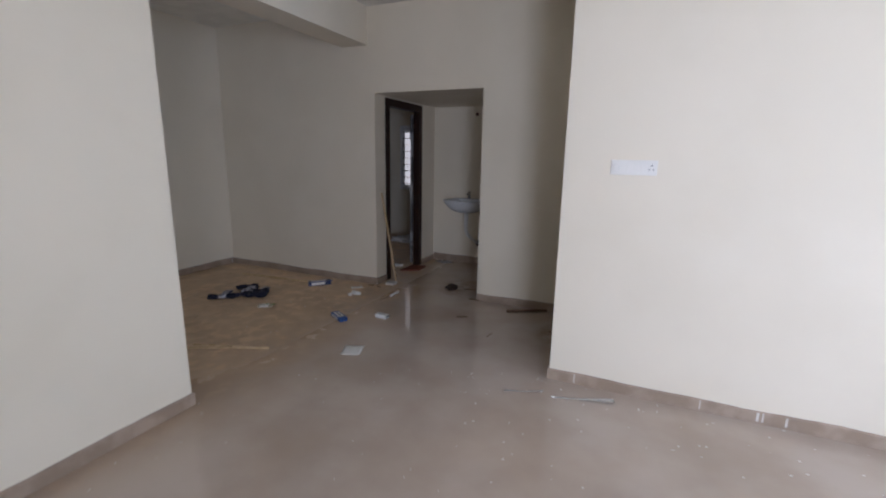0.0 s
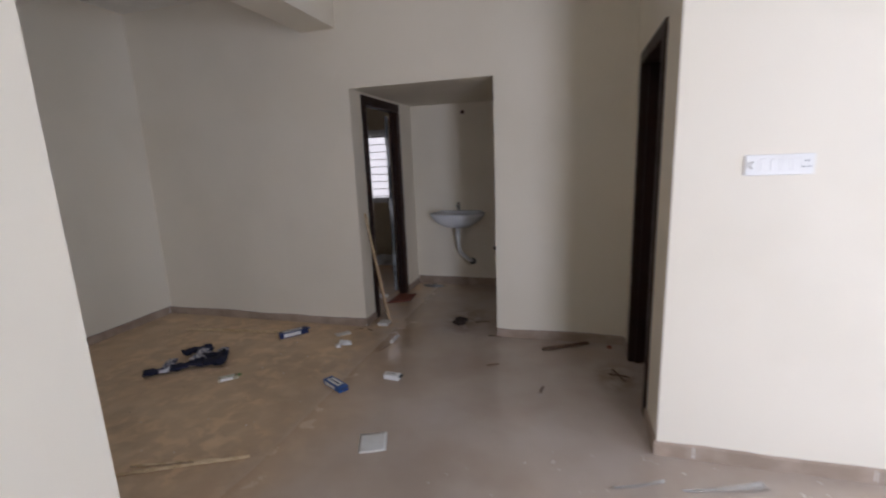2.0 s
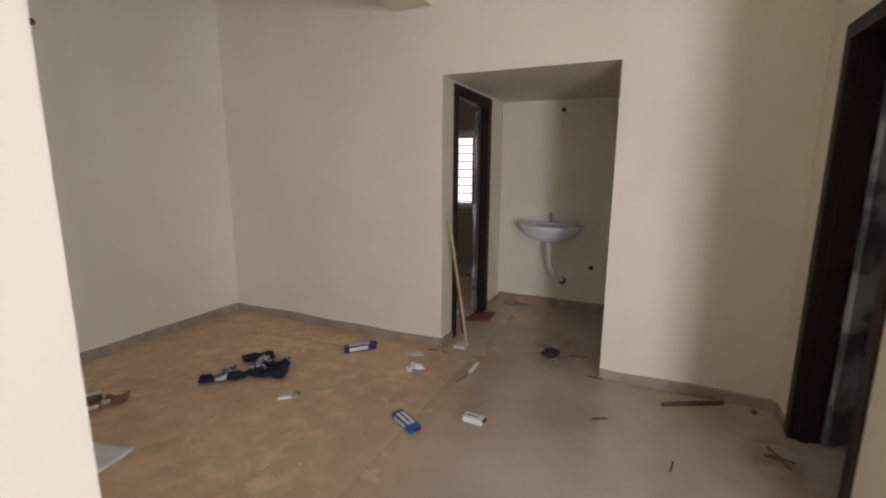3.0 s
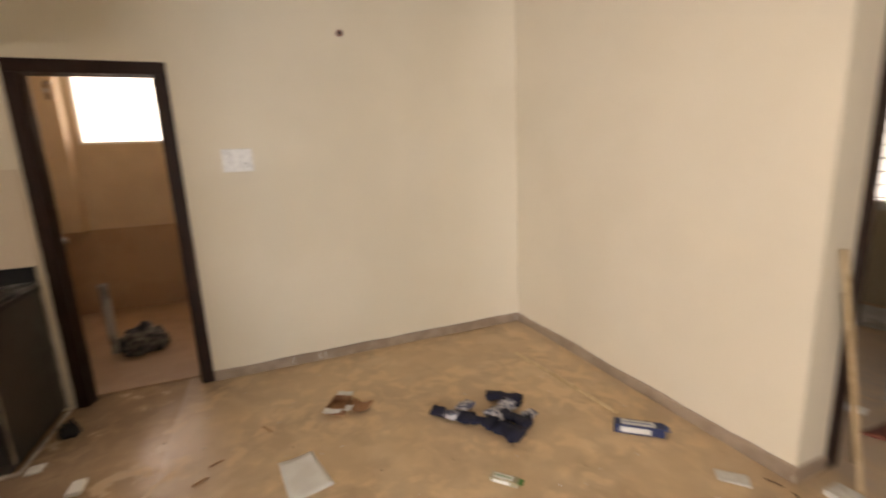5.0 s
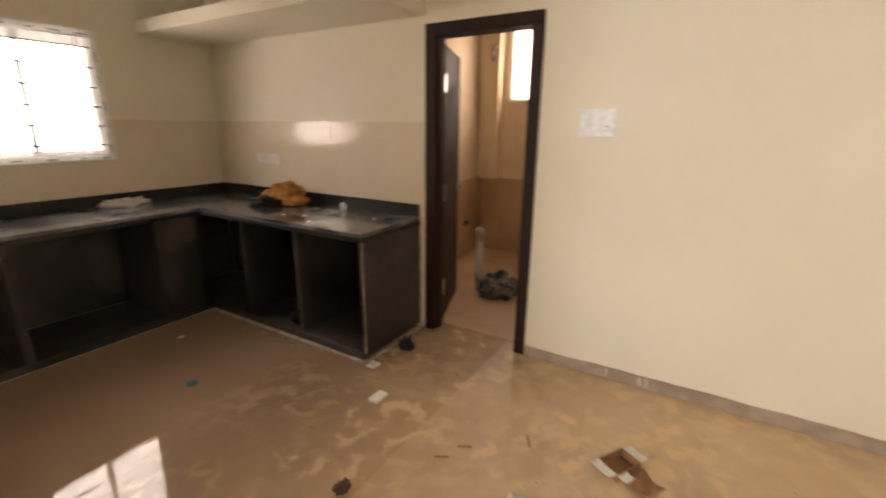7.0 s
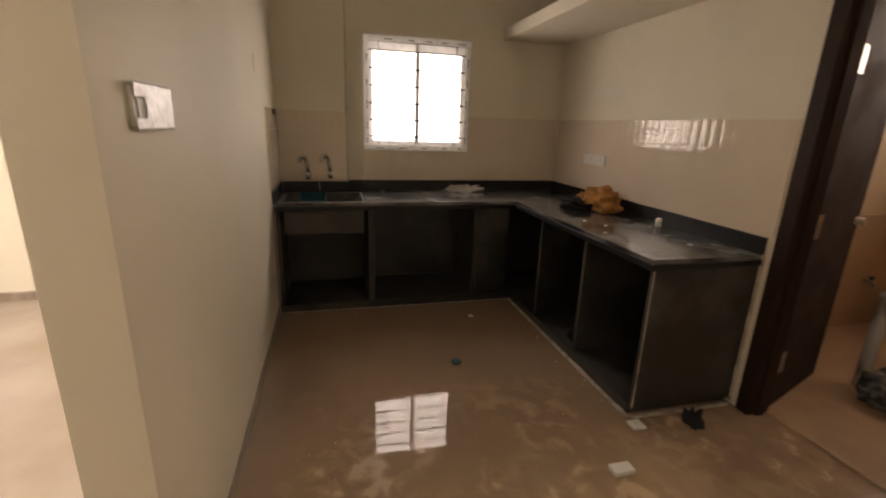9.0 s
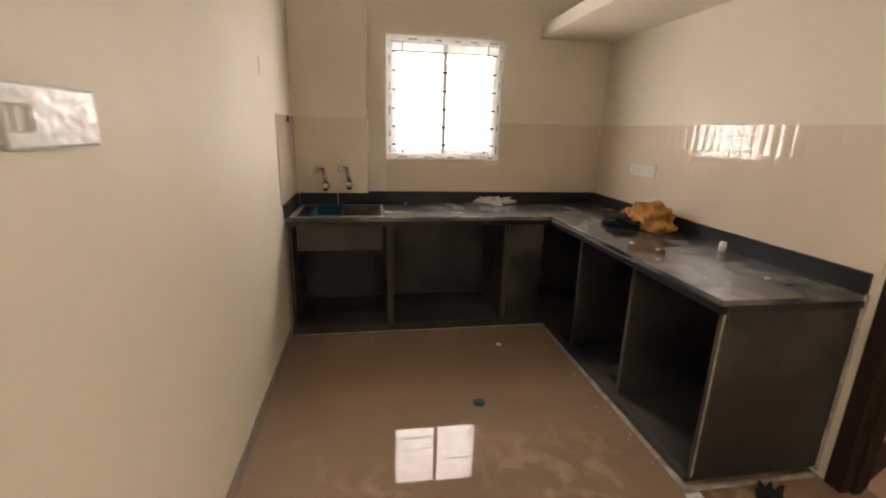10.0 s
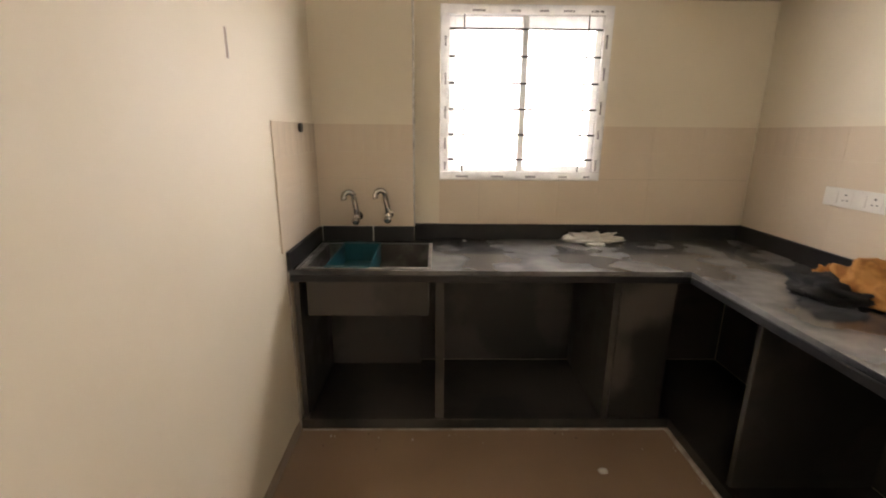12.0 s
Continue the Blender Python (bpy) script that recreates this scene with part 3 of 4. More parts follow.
part("upstand", box(XW + 0.02, -3.60, YK, YK + 0.02, TOP, TOP + 0.092, bevel=0.002), GRANITE, worktop)
part("upstand", box(-3.60, -3.365, YH, YH + 0.02, TOP, TOP + 0.085, bevel=0.002), GRANITE, worktop)
part("upstand", box(-3.359, XK - 0.02, YH, YH + 0.02, TOP, TOP + 0.085, bevel=0.002), GRANITE, worktop)
part("joint", box(-3.365, -3.359, YH, YH + 0.0215, TOP, TOP + 0.088), PLASTER, worktop, "white cement joint")
part("joint", box(XK - 0.024, XK - 0.019, YH + 0.019, YH + 0.0235, TOP, TOP + 0.088), PLASTER, worktop, "white cement joint")
part("upstand", box(XK - 0.02, XK, YH + 0.02, YC, TOP, TOP + 0.085, bevel=0.002), GRANITE, worktop)
part("upstand", box(XW, XW + 0.02, YK, YB, TOP, TOP + 0.092, bevel=0.002), GRANITE, worktop)

counter = base("counter_base", -4.2, -0.2, 0, "open counter base of dark stone panels on cement", "counter")


def panel(x0, x1, y0, y1, z0=0.055, z1=TOP - 0.056, name="panel", m=None):
    return part(name, box(x0, x1, y0, y1, z0, z1, bevel=0.0015), m or STONE_PANEL, counter)


for x, t in ((XK - 0.026, 0.025), (-3.750, 0.045), (-4.60, 0.03)):
    panel(x - t / 2, x + t / 2, YK + 0.02, YC - 0.03)
panel(-4.885, -4.620, YC - 0.055, YC - 0.03)
for y in (0.535, 1.125):
    panel(XW + 0.02, XC - 0.03, y - 0.0125, y + 0.0125)
panel(XW + 0.001, XC - 0.02, YB - 0.03, YB - 0.004, 0.03)
panel(XW + 0.02, XK - 0.04, YK + 0.002, YK + 0.018, name="back_panel")
panel(XW + 0.001, XW + 0.018, YK + 0.02, YB - 0.03, name="back_panel")
panel(-3.64, XK - 0.04, YH, YH + 0.015, name="back_panel")
panel(XC - 0.01, XK - 0.001, YK + 0.02, YC - 0.02, 0.0, 0.054, "bottom_slab")
panel(XW + 0.02, XC - 0.012, YK + 0.02, YB - 0.03, 0.0, 0.054, "bottom_slab")


def smear(name, a, b, r, seed):
    bm = bmesh.new()
    a, b = Vector(a), Vector(b)
    n = max(6, int((b - a).length / 0.03))
    pts = [a.lerp(b, i / n) for i in range(n + 1)]
    rad = [r * (0.6 + 0.7 * (noise.noise(p * 9 + Vector((seed, 0, 0))) * 0.5 + 0.5)) for p in pts]
    tube(bm, pts, rad, 8, 0.5)
    return part(name, bm, CEMENT, counter, "rough cement fillet")


smear("cement_fillet", (XC, YC - 0.005, 0.004), (XK - 0.01, YC - 0.005, 0.004), 0.006, 1)
smear("cement_fillet", (XC + 0.005, YC, 0.004), (XC + 0.005, YB + 0.02, 0.004), 0.014, 2)
smear("cement_fillet", (XC, YB + 0.01, 0.004), (XW + 0.02, YB + 0.01, 0.004), 0.014, 3)
smear("cement_fillet", (XK - 0.004, YC + 0.004, 0.02), (XK - 0.004, YC + 0.004, 0.85), 0.010, 4)
smear("cement_fillet", (XC - 0.022, YB - 0.006, 0.05), (XC - 0.022, YB - 0.006, 0.80), 0.0045, 6)
smear("cement_fillet", (XW + 0.008, YB + 0.004, 0.02), (XW + 0.008, YB + 0.004, 0.86), 0.009, 5)

sink = base("kitchen_sink", -3.36, -0.14, TOP - 0.24, "steel kitchen sink let into the granite worktop", "sink")
bowl = bmesh.new()
t = 0.006
for a in ((SX0, SX0 + t, SY0, SY1), (SX1 - t, SX1, SY0, SY1), (SX0 + t, SX1 - t, SY0, SY0 + t), (SX0 + t, SX1 - t, SY1 - t, SY1)):
    bx(bowl, *a, TOP - 0.24, TOP - 0.004)
bx(bowl, SX0 + t, SX1 - t, SY0 + t, SY1 - t, TOP - 0.24, TOP - 0.232)
bmesh.ops.remove_doubles(bowl, verts=bowl.verts, dist=0.0001)
part("bowl", bowl, DULL_STEEL, sink)
part("coating", bx(bmesh.new(), SX0 + 0.002, SX1 - 0.002, SY1, SY1 + 0.004, TOP - 0.24, TOP - 0.024, bevel=0.001), STONE_PANEL, sink, "dark dusty coating on the outside of the bowl")
rim = bmesh.new()
for a in ((SX0 - 0.014, SX0 + 0.004, SY0 - 0.014, SY1 + 0.014), (SX1 - 0.004, SX1 + 0.014, SY0 - 0.014, SY1 + 0.014), (SX0 + 0.004, SX1 - 0.004, SY0 - 0.014, SY0 + 0.004), (SX0 + 0.004, SX1 - 0.004, SY1 - 0.004, SY1 + 0.014)):
    bx(rim, *a, TOP + 0.0005, TOP + 0.004)
bmesh.ops.remove_doubles(rim, verts=rim.verts, dist=0.0001)
part("rim", rim, STEEL, sink)
for x in (-3.098, -3.083):
    part("rib", tube(bmesh.new(), [(x, SY0 - 0.01, TOP + 0.003), (x, SY1 + 0.03, TOP + 0.003)], 0.004, 8), STEEL, sink)
drain = bmesh.new()
tube(drain, [(-3.55, -0.17, TOP - 0.2315), (-3.55, -0.17, TOP - 0.226)], 0.045, 18)
part("strainer", drain, CHROME, sink, "chrome sink strainer")
basket = base("plastic_tray", -3.31, -0.14, TOP - 0.10, "teal plastic tray hung across the steel sink", "tray")
tray = bmesh.new()
TZ = TOP - 0.10
bx(tray, -3.415, -3.205, SY0 + 0.012, SY1 - 0.012, TZ, TZ + 0.005)
for a in ((-3.415, -3.408, SY0 + 0.012, SY1 - 0.012), (-3.212, -3.205, SY0 + 0.012, SY1 - 0.012), (-3.408, -3.212, SY0 + 0.012, SY0 + 0.019), (-3.408, -3.212, SY1 - 0.019, SY1 - 0.012)):
    bx(tray, *a, TZ + 0.005, TOP + 0.004)
bmesh.ops.remove_doubles(tray, verts=tray.verts, dist=0.0001)
part("body", tray, TEAL, basket)
part("lip", bx(bmesh.new(), -3.415, -3.205, SY1 - 0.019, SY1 + 0.016, TOP + 0.0045, TOP + 0.008, bevel=0.001), TEAL, basket)
part("lip", bx(bmesh.new(), -3.415, -3.205, SY0 - 0.016, SY0 + 0.019, TOP + 0.0045, TOP + 0.008, bevel=0.001), TEAL, basket)


def faucet(x, y, z):
    """A wall tap with a round flange, a valve body with knob and a swan-neck spout."""
    ob = base("wall_tap", x, y, z, "chrome swan-neck wall tap above the sink", "tap", "kitchen taps")
    fl = tube(bmesh.new(), [(0, 0, 0), (0, 0.010, 0)], 0.027, 18)
    part("flange", fl, CHROME, ob, local=True)
    valve = part("body", tube(bmesh.new(), [(0, 0.01, 0), (0, 0.05, 0), (0, 0.075, 0.004)], [0.014, 0.018, 0.014], 14), CHROME, ob, local=True)
    part("knob", tube(bmesh.new(), [(0.0, 0.07, -0.012), (0, 0.098, -0.016), (0, 0.112, -0.018)], [0.018, 0.022, 0.010], 12), CHROME, valve, local=True)
    pts = [(0, 0.05, 0.012), (0.004, 0.052, 0.05), (0.012, 0.055, 0.09)]
    for i in range(13):
        a = math.pi * 1.15 * i / 12
        pts.append((0.040 - 0.026 * math.cos(a), 0.056 + 0.03 * i / 12, 0.115 + 0.030 * math.sin(a)))
    part("spout", tube(bmesh.new(), pts, 0.0165, 12), CHROME, ob, local=True)
    return ob


tap = faucet(-3.278, YH + 0.010, 1.005)
copy_thing(tap, pose(-3.456, YH + 0.010, 1.015))


def outlet(name, m, w, h, modules, label, group="", plastic=None):
    """A switch plate: m places its centre, x along the wall, y out of it, z up."""
    ob = new(name)
    ob.matrix_world = m
    tagged(ob, label, "switch", group)
    part("plate", bx(bmesh.new(), -w / 2, w / 2, 0.0, 0.009, -h / 2, h / 2, bevel=0.003), plastic or SWITCH, ob, local=True)
    rows = modules.split("/")
    for r, row in enumerate(rows):
        mh = (h - 0.012) / len(rows)
        cz = h / 2 - 0.006 - mh * (r + 0.5)
        mw = (w - 0.024) / len(row)
        for i, kind in enumerate(row):
            cx = -w / 2 + 0.012 + mw * (i + 0.5)
            if kind == "s":
                part("rocker", bx(bmesh.new(), cx - mw * 0.42, cx + mw * 0.42, 0.009, 0.013, cz - mh * 0.36, cz + mh * 0.36, bevel=0.0015), plastic or SWITCH, ob, local=True)
            elif kind == "p":
                face = part("socket_face", bx(bmesh.new(), cx - mw * 0.46, cx + mw * 0.46, 0.009, 0.0115, cz - mh * 0.42, cz + mh * 0.42, bevel=0.001), plastic or SWITCH, ob, local=True)
                for dx, dz, rad in ((0, mh * 0.19, 0.0045), (-0.011, -mh * 0.14, 0.0035), (0.011, -mh * 0.14, 0.0035)):
                    part("pin_hole", tube(bmesh.new(), [(cx + dx, 0.0112, cz + dz), (cx + dx, 0.0122, cz + dz)], rad, 10), DARK, face, local=True)
            elif kind == "r":
                part("regulator", tube(bmesh.new(), [(cx, 0.009, cz), (cx, 0.022, cz)], [0.016, 0.014], 16), plastic or SWITCH, ob, local=True)
    return ob


outlet("switch_board", pose(-0.667, YR, 1.415, 0, 0, 180), 0.25, 0.085, "pssssr", "white switch board with two sockets on a cream wall")
outlet("switch_board", pose(XK, 2.19, 1.457, 0, 0, 90), 0.22, 0.088, "pss", "white switch board under loose shiny film")
outlet("switch_board", pose(XW, 2.925, 1.520, 0, 0, -90), 0.19, 0.15, "ssr/pss", "white switch board under clear film on a cream wall", plastic=COVER)
outlet("switch_board", pose(XW + 0.012, 0.150, 1.207, 0, 0, -90), 0.30, 0.085, "psps", "white double socket on the kitchen wall tiles")

wrap = bmesh.new()
bmesh.ops.create_grid(wrap, x_segments=44, y_segments=18, size=0.5)
for v in wrap.verts:
    q = Vector((v.co.x * 0.245, 0, v.co.y * 0.105))
    crease = abs(noise.noise(Vector((q.x * 16 + q.z * 9, 3.1, q.z * 26 - q.x * 6))))
    v.co = Vector((XK - 0.016 - 0.0035 * crease - 0.0015 * noise.noise(q * 70), 2.19 + q.x, 1.457 + q.z))
torn = [f for f in wrap.faces if f.calc_center_median().y > 2.25 and abs(f.calc_center_median().z - 1.454) < 0.022]
bmesh.ops.delete(wrap, geom=torn, context="FACES")
for f in wrap.faces:
    f.smooth = True
bmesh.ops.solidify(wrap, geom=wrap.faces[:], thickness=0.0006)
thing("film_cover", wrap, COVER, "creased shiny film over a switch board", "plastic film")

# ---- wash alcove ----
basin = base("wash_basin", -2.725, YA, 0.863, "white ceramic wall-hung wash basin with grey rim", "wash basin")
bm = bmesh.new()
rings = []
prof = [(0.02, 0.725), (0.06, 0.729), (0.12, 0.745), (0.17, 0.775), (0.21, 0.818), (0.232, 0.855), (0.243, 0.873), (0.245, 0.893), (0.228, 0.899), (0.195, 0.881), (0.13, 0.803), (0.03, 0.773)]
for r, z in prof:
    ring = []
    for k in range(28):
        a = 2 * math.pi * k / 28
        y = math.sin(a) * r * 0.86
        ring.append(bm.verts.new((-2.725 + math.cos(a) * r * 1.29, min(YA - 0.001, YA - 0.205 + (y if y < 0 else y * 1.15)), z)))
    rings.append(ring)
for a, b in zip(rings, rings[1:]):
    for k in range(28):
        bm.faces.new((a[k], a[(k + 1) % 28], b[(k + 1) % 28], b[k])).smooth = True
bm.faces.new(rings[0][::-1])
bm.faces.new(rings[-1])
bmesh.ops.recalc_face_normals(bm, faces=bm.faces)
part("bowl", bm, CERAMIC, basin)
part("ledge", box(-2.975, -2.475, YA - 0.055, YA - 0.001, 0.865, 0.903, bevel=0.01), CERAMIC, basin)
bt = bmesh.new()
tube(bt, [(-2.745, YA - 0.04, 0.903), (-2.745, YA - 0.04, 0.961), (-2.745, YA - 0.06, 0.976), (-2.745, YA - 0.12, 0.966)], [0.016, 0.015, 0.013, 0.010], 10)
pillar = part("tap", bt, CHROME, basin, "chrome pillar tap")
part("tap_knob", tube(bmesh.new(), [(-2.745, YA - 0.04, 0.961), (-2.745, YA - 0.04, 1.001)], [0.016, 0.020], 10), CHROME, pillar)
wp = bmesh.new()
tube(wp, [(-2.725, YA - 0.19, 0.719), (-2.725, YA - 0.19, 0.503), (-2.705, YA - 0.17, 0.433), (-2.645, YA - 0.09, 0.343), (-2.605, YA - 0.02, 0.305)], [0.03, 0.022, 0.022, 0.022, 0.022], 12)
part("waste_pipe", wp, PVC, basin, "white plastic waste pipe")
part("wall_collar", tube(bmesh.new(), [(-2.600, YA - 0.03, 0.298), (-2.600, YA - 0.001, 0.298)], 0.036, 14), DARK, basin, "dark pipe collar at the wall")


def pipe_hole(p, d, label, m=None):
    q = Vector(p) + Vector(d) * 0.012
    ob = base("pipe_socket", *p, label, "pipe socket", kind="")
    part("ring", tube(bmesh.new(), [p, tuple(q)], 0.022, 14), m or RUST, ob)
    part("mouth", tube(bmesh.new(), [tuple(q), tuple(q + Vector(d) * 0.002)], 0.014, 12), DARK, ob)


pipe_hole((-2.676, YA, 2.006), (0, -1, 0), "rusty pipe socket high on the alcove wall")
pipe_hole((-2.328, YA, 0.457), (0, -1, 0), "dark open pipe socket low on the alcove wall", DARK)
pipe_hole((XW, 3.672, 2.351), (1, 0, 0), "red conduit socket high on a cream wall")

bath_pipe = base("waste_pipe", -6.50, 1.78, 0.0, "grey plastic pipe standing on the bathroom floor", "pipe")
part("pipe", tube(bmesh.new(), [(-6.50, 1.78, 0.012), (-6.52, 1.765, 0.60)], 0.034, 14), GREY_TILE, bath_pipe)
thing("floor_rag", crumple(-6.50, 1.985, 0.012, 0.20, 0.16, 0.19, 3, 0.42, freq=9.0, cuts=4), GREY_CLOTH, "grey crumpled rag on the bathroom floor", "rag")
thing("bath_pipe_box", box(-7.9, -7.76, 1.092, 1.33, 0.905, H), BATH_PAINT, "cream boxed pipe in the bathroom corner", "pipe box", kind="structure")

stub = base("wall_valve", -7.76, 1.29, 2.27, "dark pipe valve high on the boxed bathroom pipe", "valve")
part("body", tube(bmesh.new(), [(-7.76, 1.29, 2.34), (-7.71, 1.29, 2.34), (-7.69, 1.29, 2.31), (-7.69, 1.29, 2.18)], [0.020, 0.020, 0.022, 0.018], 10), DARK_WOOD, stub)
part("knob", tube(bmesh.new(), [(-7.69, 1.29, 2.26), (-7.66, 1.29, 2.26)], [0.012, 0.024], 10), STEEL, stub)
low = base("bib_tap", -7.44, 1.092, 0.39, "small dark bib tap low on the bathroom wall", "tap")
part("body", tube(bmesh.new(), [(-7.44, 1.092, 0.39), (-7.44, 1.15, 0.39), (-7.44, 1.17, 0.36)], [0.016, 0.018, 0.014], 10), STEEL, low)
part("knob", tube(bmesh.new(), [(-7.44, 1.135, 0.395), (-7.44, 1.135, 0.435)], [0.008, 0.020], 10), DARK, low)

# ---- things on the floor ----
rag = base("patterned_clothes", -4.273, 4.148, 0, "navy clothes with grey print lying crumpled", "clothes")


def fold(pts, w, m, seed, label=""):
    """One limb of a dropped garment: a flattened, wrinkled sleeve along points."""
    bm = bmesh.new()
    fine = []
    for a, b in zip(pts, pts[1:]):
        for i in range(8):
            fine.append(Vector(a).lerp(Vector(b), i / 8))
    fine.append(Vector(pts[-1]))
    rad = [w * 1.38 * (0.75 + 0.5 * noise.noise(p * 12 + Vector((seed, seed, 0)))) for p in fine]
    tube(bm, [(p.x, p.y, 0.028 + 0.008 * noise.noise(p * 15)) for p in fine], rad, 12, 0.45)
    for v in bm.verts:
        v.co += Vector((noise.noise(v.co * 30), noise.noise(v.co * 30 + Vector((9, 0, 0))), noise.noise(v.co * 34) * 0.8)) * 0.016
        v.co.z = max(0.002, v.co.z)
    return part("fold", bm, m, rag, label)


fold([(-4.508, 3.838, 0), (-4.437, 3.888, 0)], 0.038, NAVY, 1)
fold([(-4.437, 3.893, 0), (-4.375, 3.948, 0)], 0.042, PRINT, 2, "grey printed sleeve")
fold([(-4.426, 3.970, 0), (-4.476, 4.063, 0)], 0.03, PRINT, 3)
fold([(-4.375, 3.948, 0), (-4.294, 4.035, 0), (-4.212, 4.096, 0)], 0.055, NAVY, 4)
fold([(-4.273, 4.107, 0), (-4.334, 4.221, 0), (-4.374, 4.284, 0)], 0.045, PRINT, 5)
fold([(-4.496, 4.187, 0), (-4.444, 4.289, 0), (-4.374, 4.356, 0)], 0.05, NAVY, 6)
fold([(-4.192, 4.106, 0), (-4.110, 4.146, 0), (-4.069, 4.166, 0)], 0.065, NAVY, 7)
fold([(-4.242, 4.199, 0), (-4.170, 4.281, 0)], 0.035, BLACK_CLOTH, 8)
fold([(-4.201, 4.261, 0), (-4.231, 4.354, 0)], 0.03, PRINT, 9)
fold([(-4.303, 4.169, 0), (-4.222, 4.220, 0), (-4.130, 4.249, 0)], 0.045, NAVY, 10)
fold([(-4.414, 4.247, 0), (-4.323, 4.314, 0)], 0.04, NAVY, 11)


def carton(name, a, b, w, h, m, label, stripe, ends):
    """A small printed carton lying along a to b, with a label strip, print bars and end flaps."""
    a, b = Vector((*a, 0)), Vector((*b, 0))
    L = (b - a).length
    ob = base(name, *a.lerp(b, 0.5), label, "carton", rz=math.degrees(math.atan2(b.y - a.y, b.x - a.x)))
    part("body", bx(bmesh.new(), -L / 2, L / 2, -w / 2, w / 2, 0, h, bevel=0.002), m, ob, local=True)
    tag = part("label", bx(bmesh.new(), -L * 0.36, L * 0.30, -w * 0.34, w * 0.34, h, h + 0.0012), stripe, ob, local=True)
    for i in range(5):
        x = -L * 0.32 + i * L * 0.115
        part("print_bar", bx(bmesh.new(), x, x + L * 0.08, -w * 0.10, w * 0.10, h + 0.0012, h + 0.002), ends, tag, local=True)
    part("side_print", bx(bmesh.new(), -L * 0.38, L * 0.22, -w / 2 - 0.0012, -w / 2, h * 0.2, h * 0.8), stripe, ob, local=True)
    part("flap", bx(bmesh.new(), L / 2, L / 2 + 0.02, -w * 0.42, w * 0.42, h * 0.75, h * 0.75 + 0.002), ends, ob, local=True)
    return ob


carton("lamp_carton", (-3.940, 4.667), (-3.779, 4.856), 0.065, 0.05, DEEP_BLUE, "dark blue lamp carton with a white label", PAPER, BLUE)
carton("switch_carton", (-3.101, 4.053), (-2.924, 3.955), 0.07, 0.035, BLUE, "bright blue carton with a white label", PAPER, DEEP_BLUE)
carton("white_carton", (-2.733, 4.200), (-2.618, 4.191), 0.058, 0.032, PAPER, "small white open carton with dark print", PAPER, DARK)
carton("snack_carton", (-3.889, 3.890), (-3.792, 3.981), 0.045, 0.025, CREAM_CARD, "small white and green carton", PAPER, GREEN)
thing("paper_sheet", sheet([(-2.598, 3.540), (-2.463, 3.600), (-2.404, 3.443), (-2.535, 3.384)], 0.001, 0.0006, 1), PAPER, "square white paper lying flat on the floor", "paper")
thing("paper_sheet", sheet([(-4.422, 2.973), (-4.452, 3.137), (-4.156, 3.212), (-4.116, 3.012)], 0.001, 0.0008, 2, 0.006), PAPER, "large creased white paper on the dusty floor", "paper")
open_box = base("cardboard_box", -4.815, 3.340, 0, "small open brown cardboard box with white flaps", "box", rz=-32)
part("floor_panel", bx(bmesh.new(), -0.075, 0.075, -0.055, 0.055, 0.001, 0.004), CARD, open_box, local=True)
for q in ((-0.075, -0.072, -0.055, 0.055), (0.072, 0.075, -0.055, 0.055), (-0.072, 0.072, -0.055, -0.052), (-0.072, 0.072, 0.052, 0.055)):
    part("side_panel", bx(bmesh.new(), *q, 0.004, 0.045), CARD, open_box, local=True)
part("flap", sheet([(-0.125, -0.05), (-0.076, -0.05), (-0.076, 0.05), (-0.125, 0.045)], 0.036, 0.002, 3, 0.008), PAPER, open_box, "white printed flap", local=True)
part("flap", sheet([(0.076, -0.055), (0.125, -0.05), (0.12, 0.05), (0.076, 0.05)], 0.036, 0.002, 4, 0.008), PAPER, open_box, "white printed flap", local=True)
part("flap", sheet([(0.02, 0.057), (0.08, 0.06), (0.075, 0.105), (0.02, 0.10)], 0.032, 0.002, 5, 0.008), PAPER, open_box, "white printed flap", local=True)
part("lid", sheet([(-0.06, 0.075), (0.03, 0.065), (0.075, 0.17), (-0.05, 0.20)], 0.002, 0.003, 7, 0.028), CARD, open_box, local=True)


def batten(a, b, w, m, label, name="batten"):
    """A thin strip of timber between two points, square in section and slightly bowed."""
    bm = bmesh.new()
    a, b = Vector(a), Vector(b)
    n = 8
    pts = [a.lerp(b, i / n) + Vector((0, 0, 0.002 * math.sin(math.pi * i / n))) for i in range(n + 1)]
    tube(bm, pts, w, 4)
    for f in bm.faces:
        f.smooth = False
    return thing(name, bm, m, label, "wood strip")


batten((-4.971, 4.688, 0.008), (-4.045, 4.779, 0.008), 0.013, WOOD, "long thin pale wood strip by the skirting")
batten((-3.736, 2.915, 0.008), (-3.085, 3.235, 0.008), 0.009, WOOD, "thin pale wood strip on the dusty floor")
batten((-3.644, 3.025, 0.008), (-3.230, 3.181, 0.008), 0.007, WOOD, "thin pale wood strip on the dusty floor")
batten((-3.458, 3.069, 0.004), (-3.334, 3.118, 0.018), 0.004, DARK_WOOD, "dark splinter beside a pale strip")
batten((-3.132, 5.239, 0.008), (-3.258, 5.141, 1.05), 0.011, WOOD, "pale wooden lath leaning on the alcove corner")
batten((-3.255, 5.446, 0.008), (-3.262, 5.194, 0.86), 0.013, DARK_WOOD, "brown wooden lath leaning on the door reveal")
batten((-1.684, 4.850, 0.012), (-1.337, 5.036, 0.012), 0.014, DARK_WOOD, "dark broken wood piece near the washroom")
batten((-1.193, 4.614, 0.008), (-1.130, 4.457, 0.008), 0.008, DARK_WOOD, "short dark wood scrap by the wall")
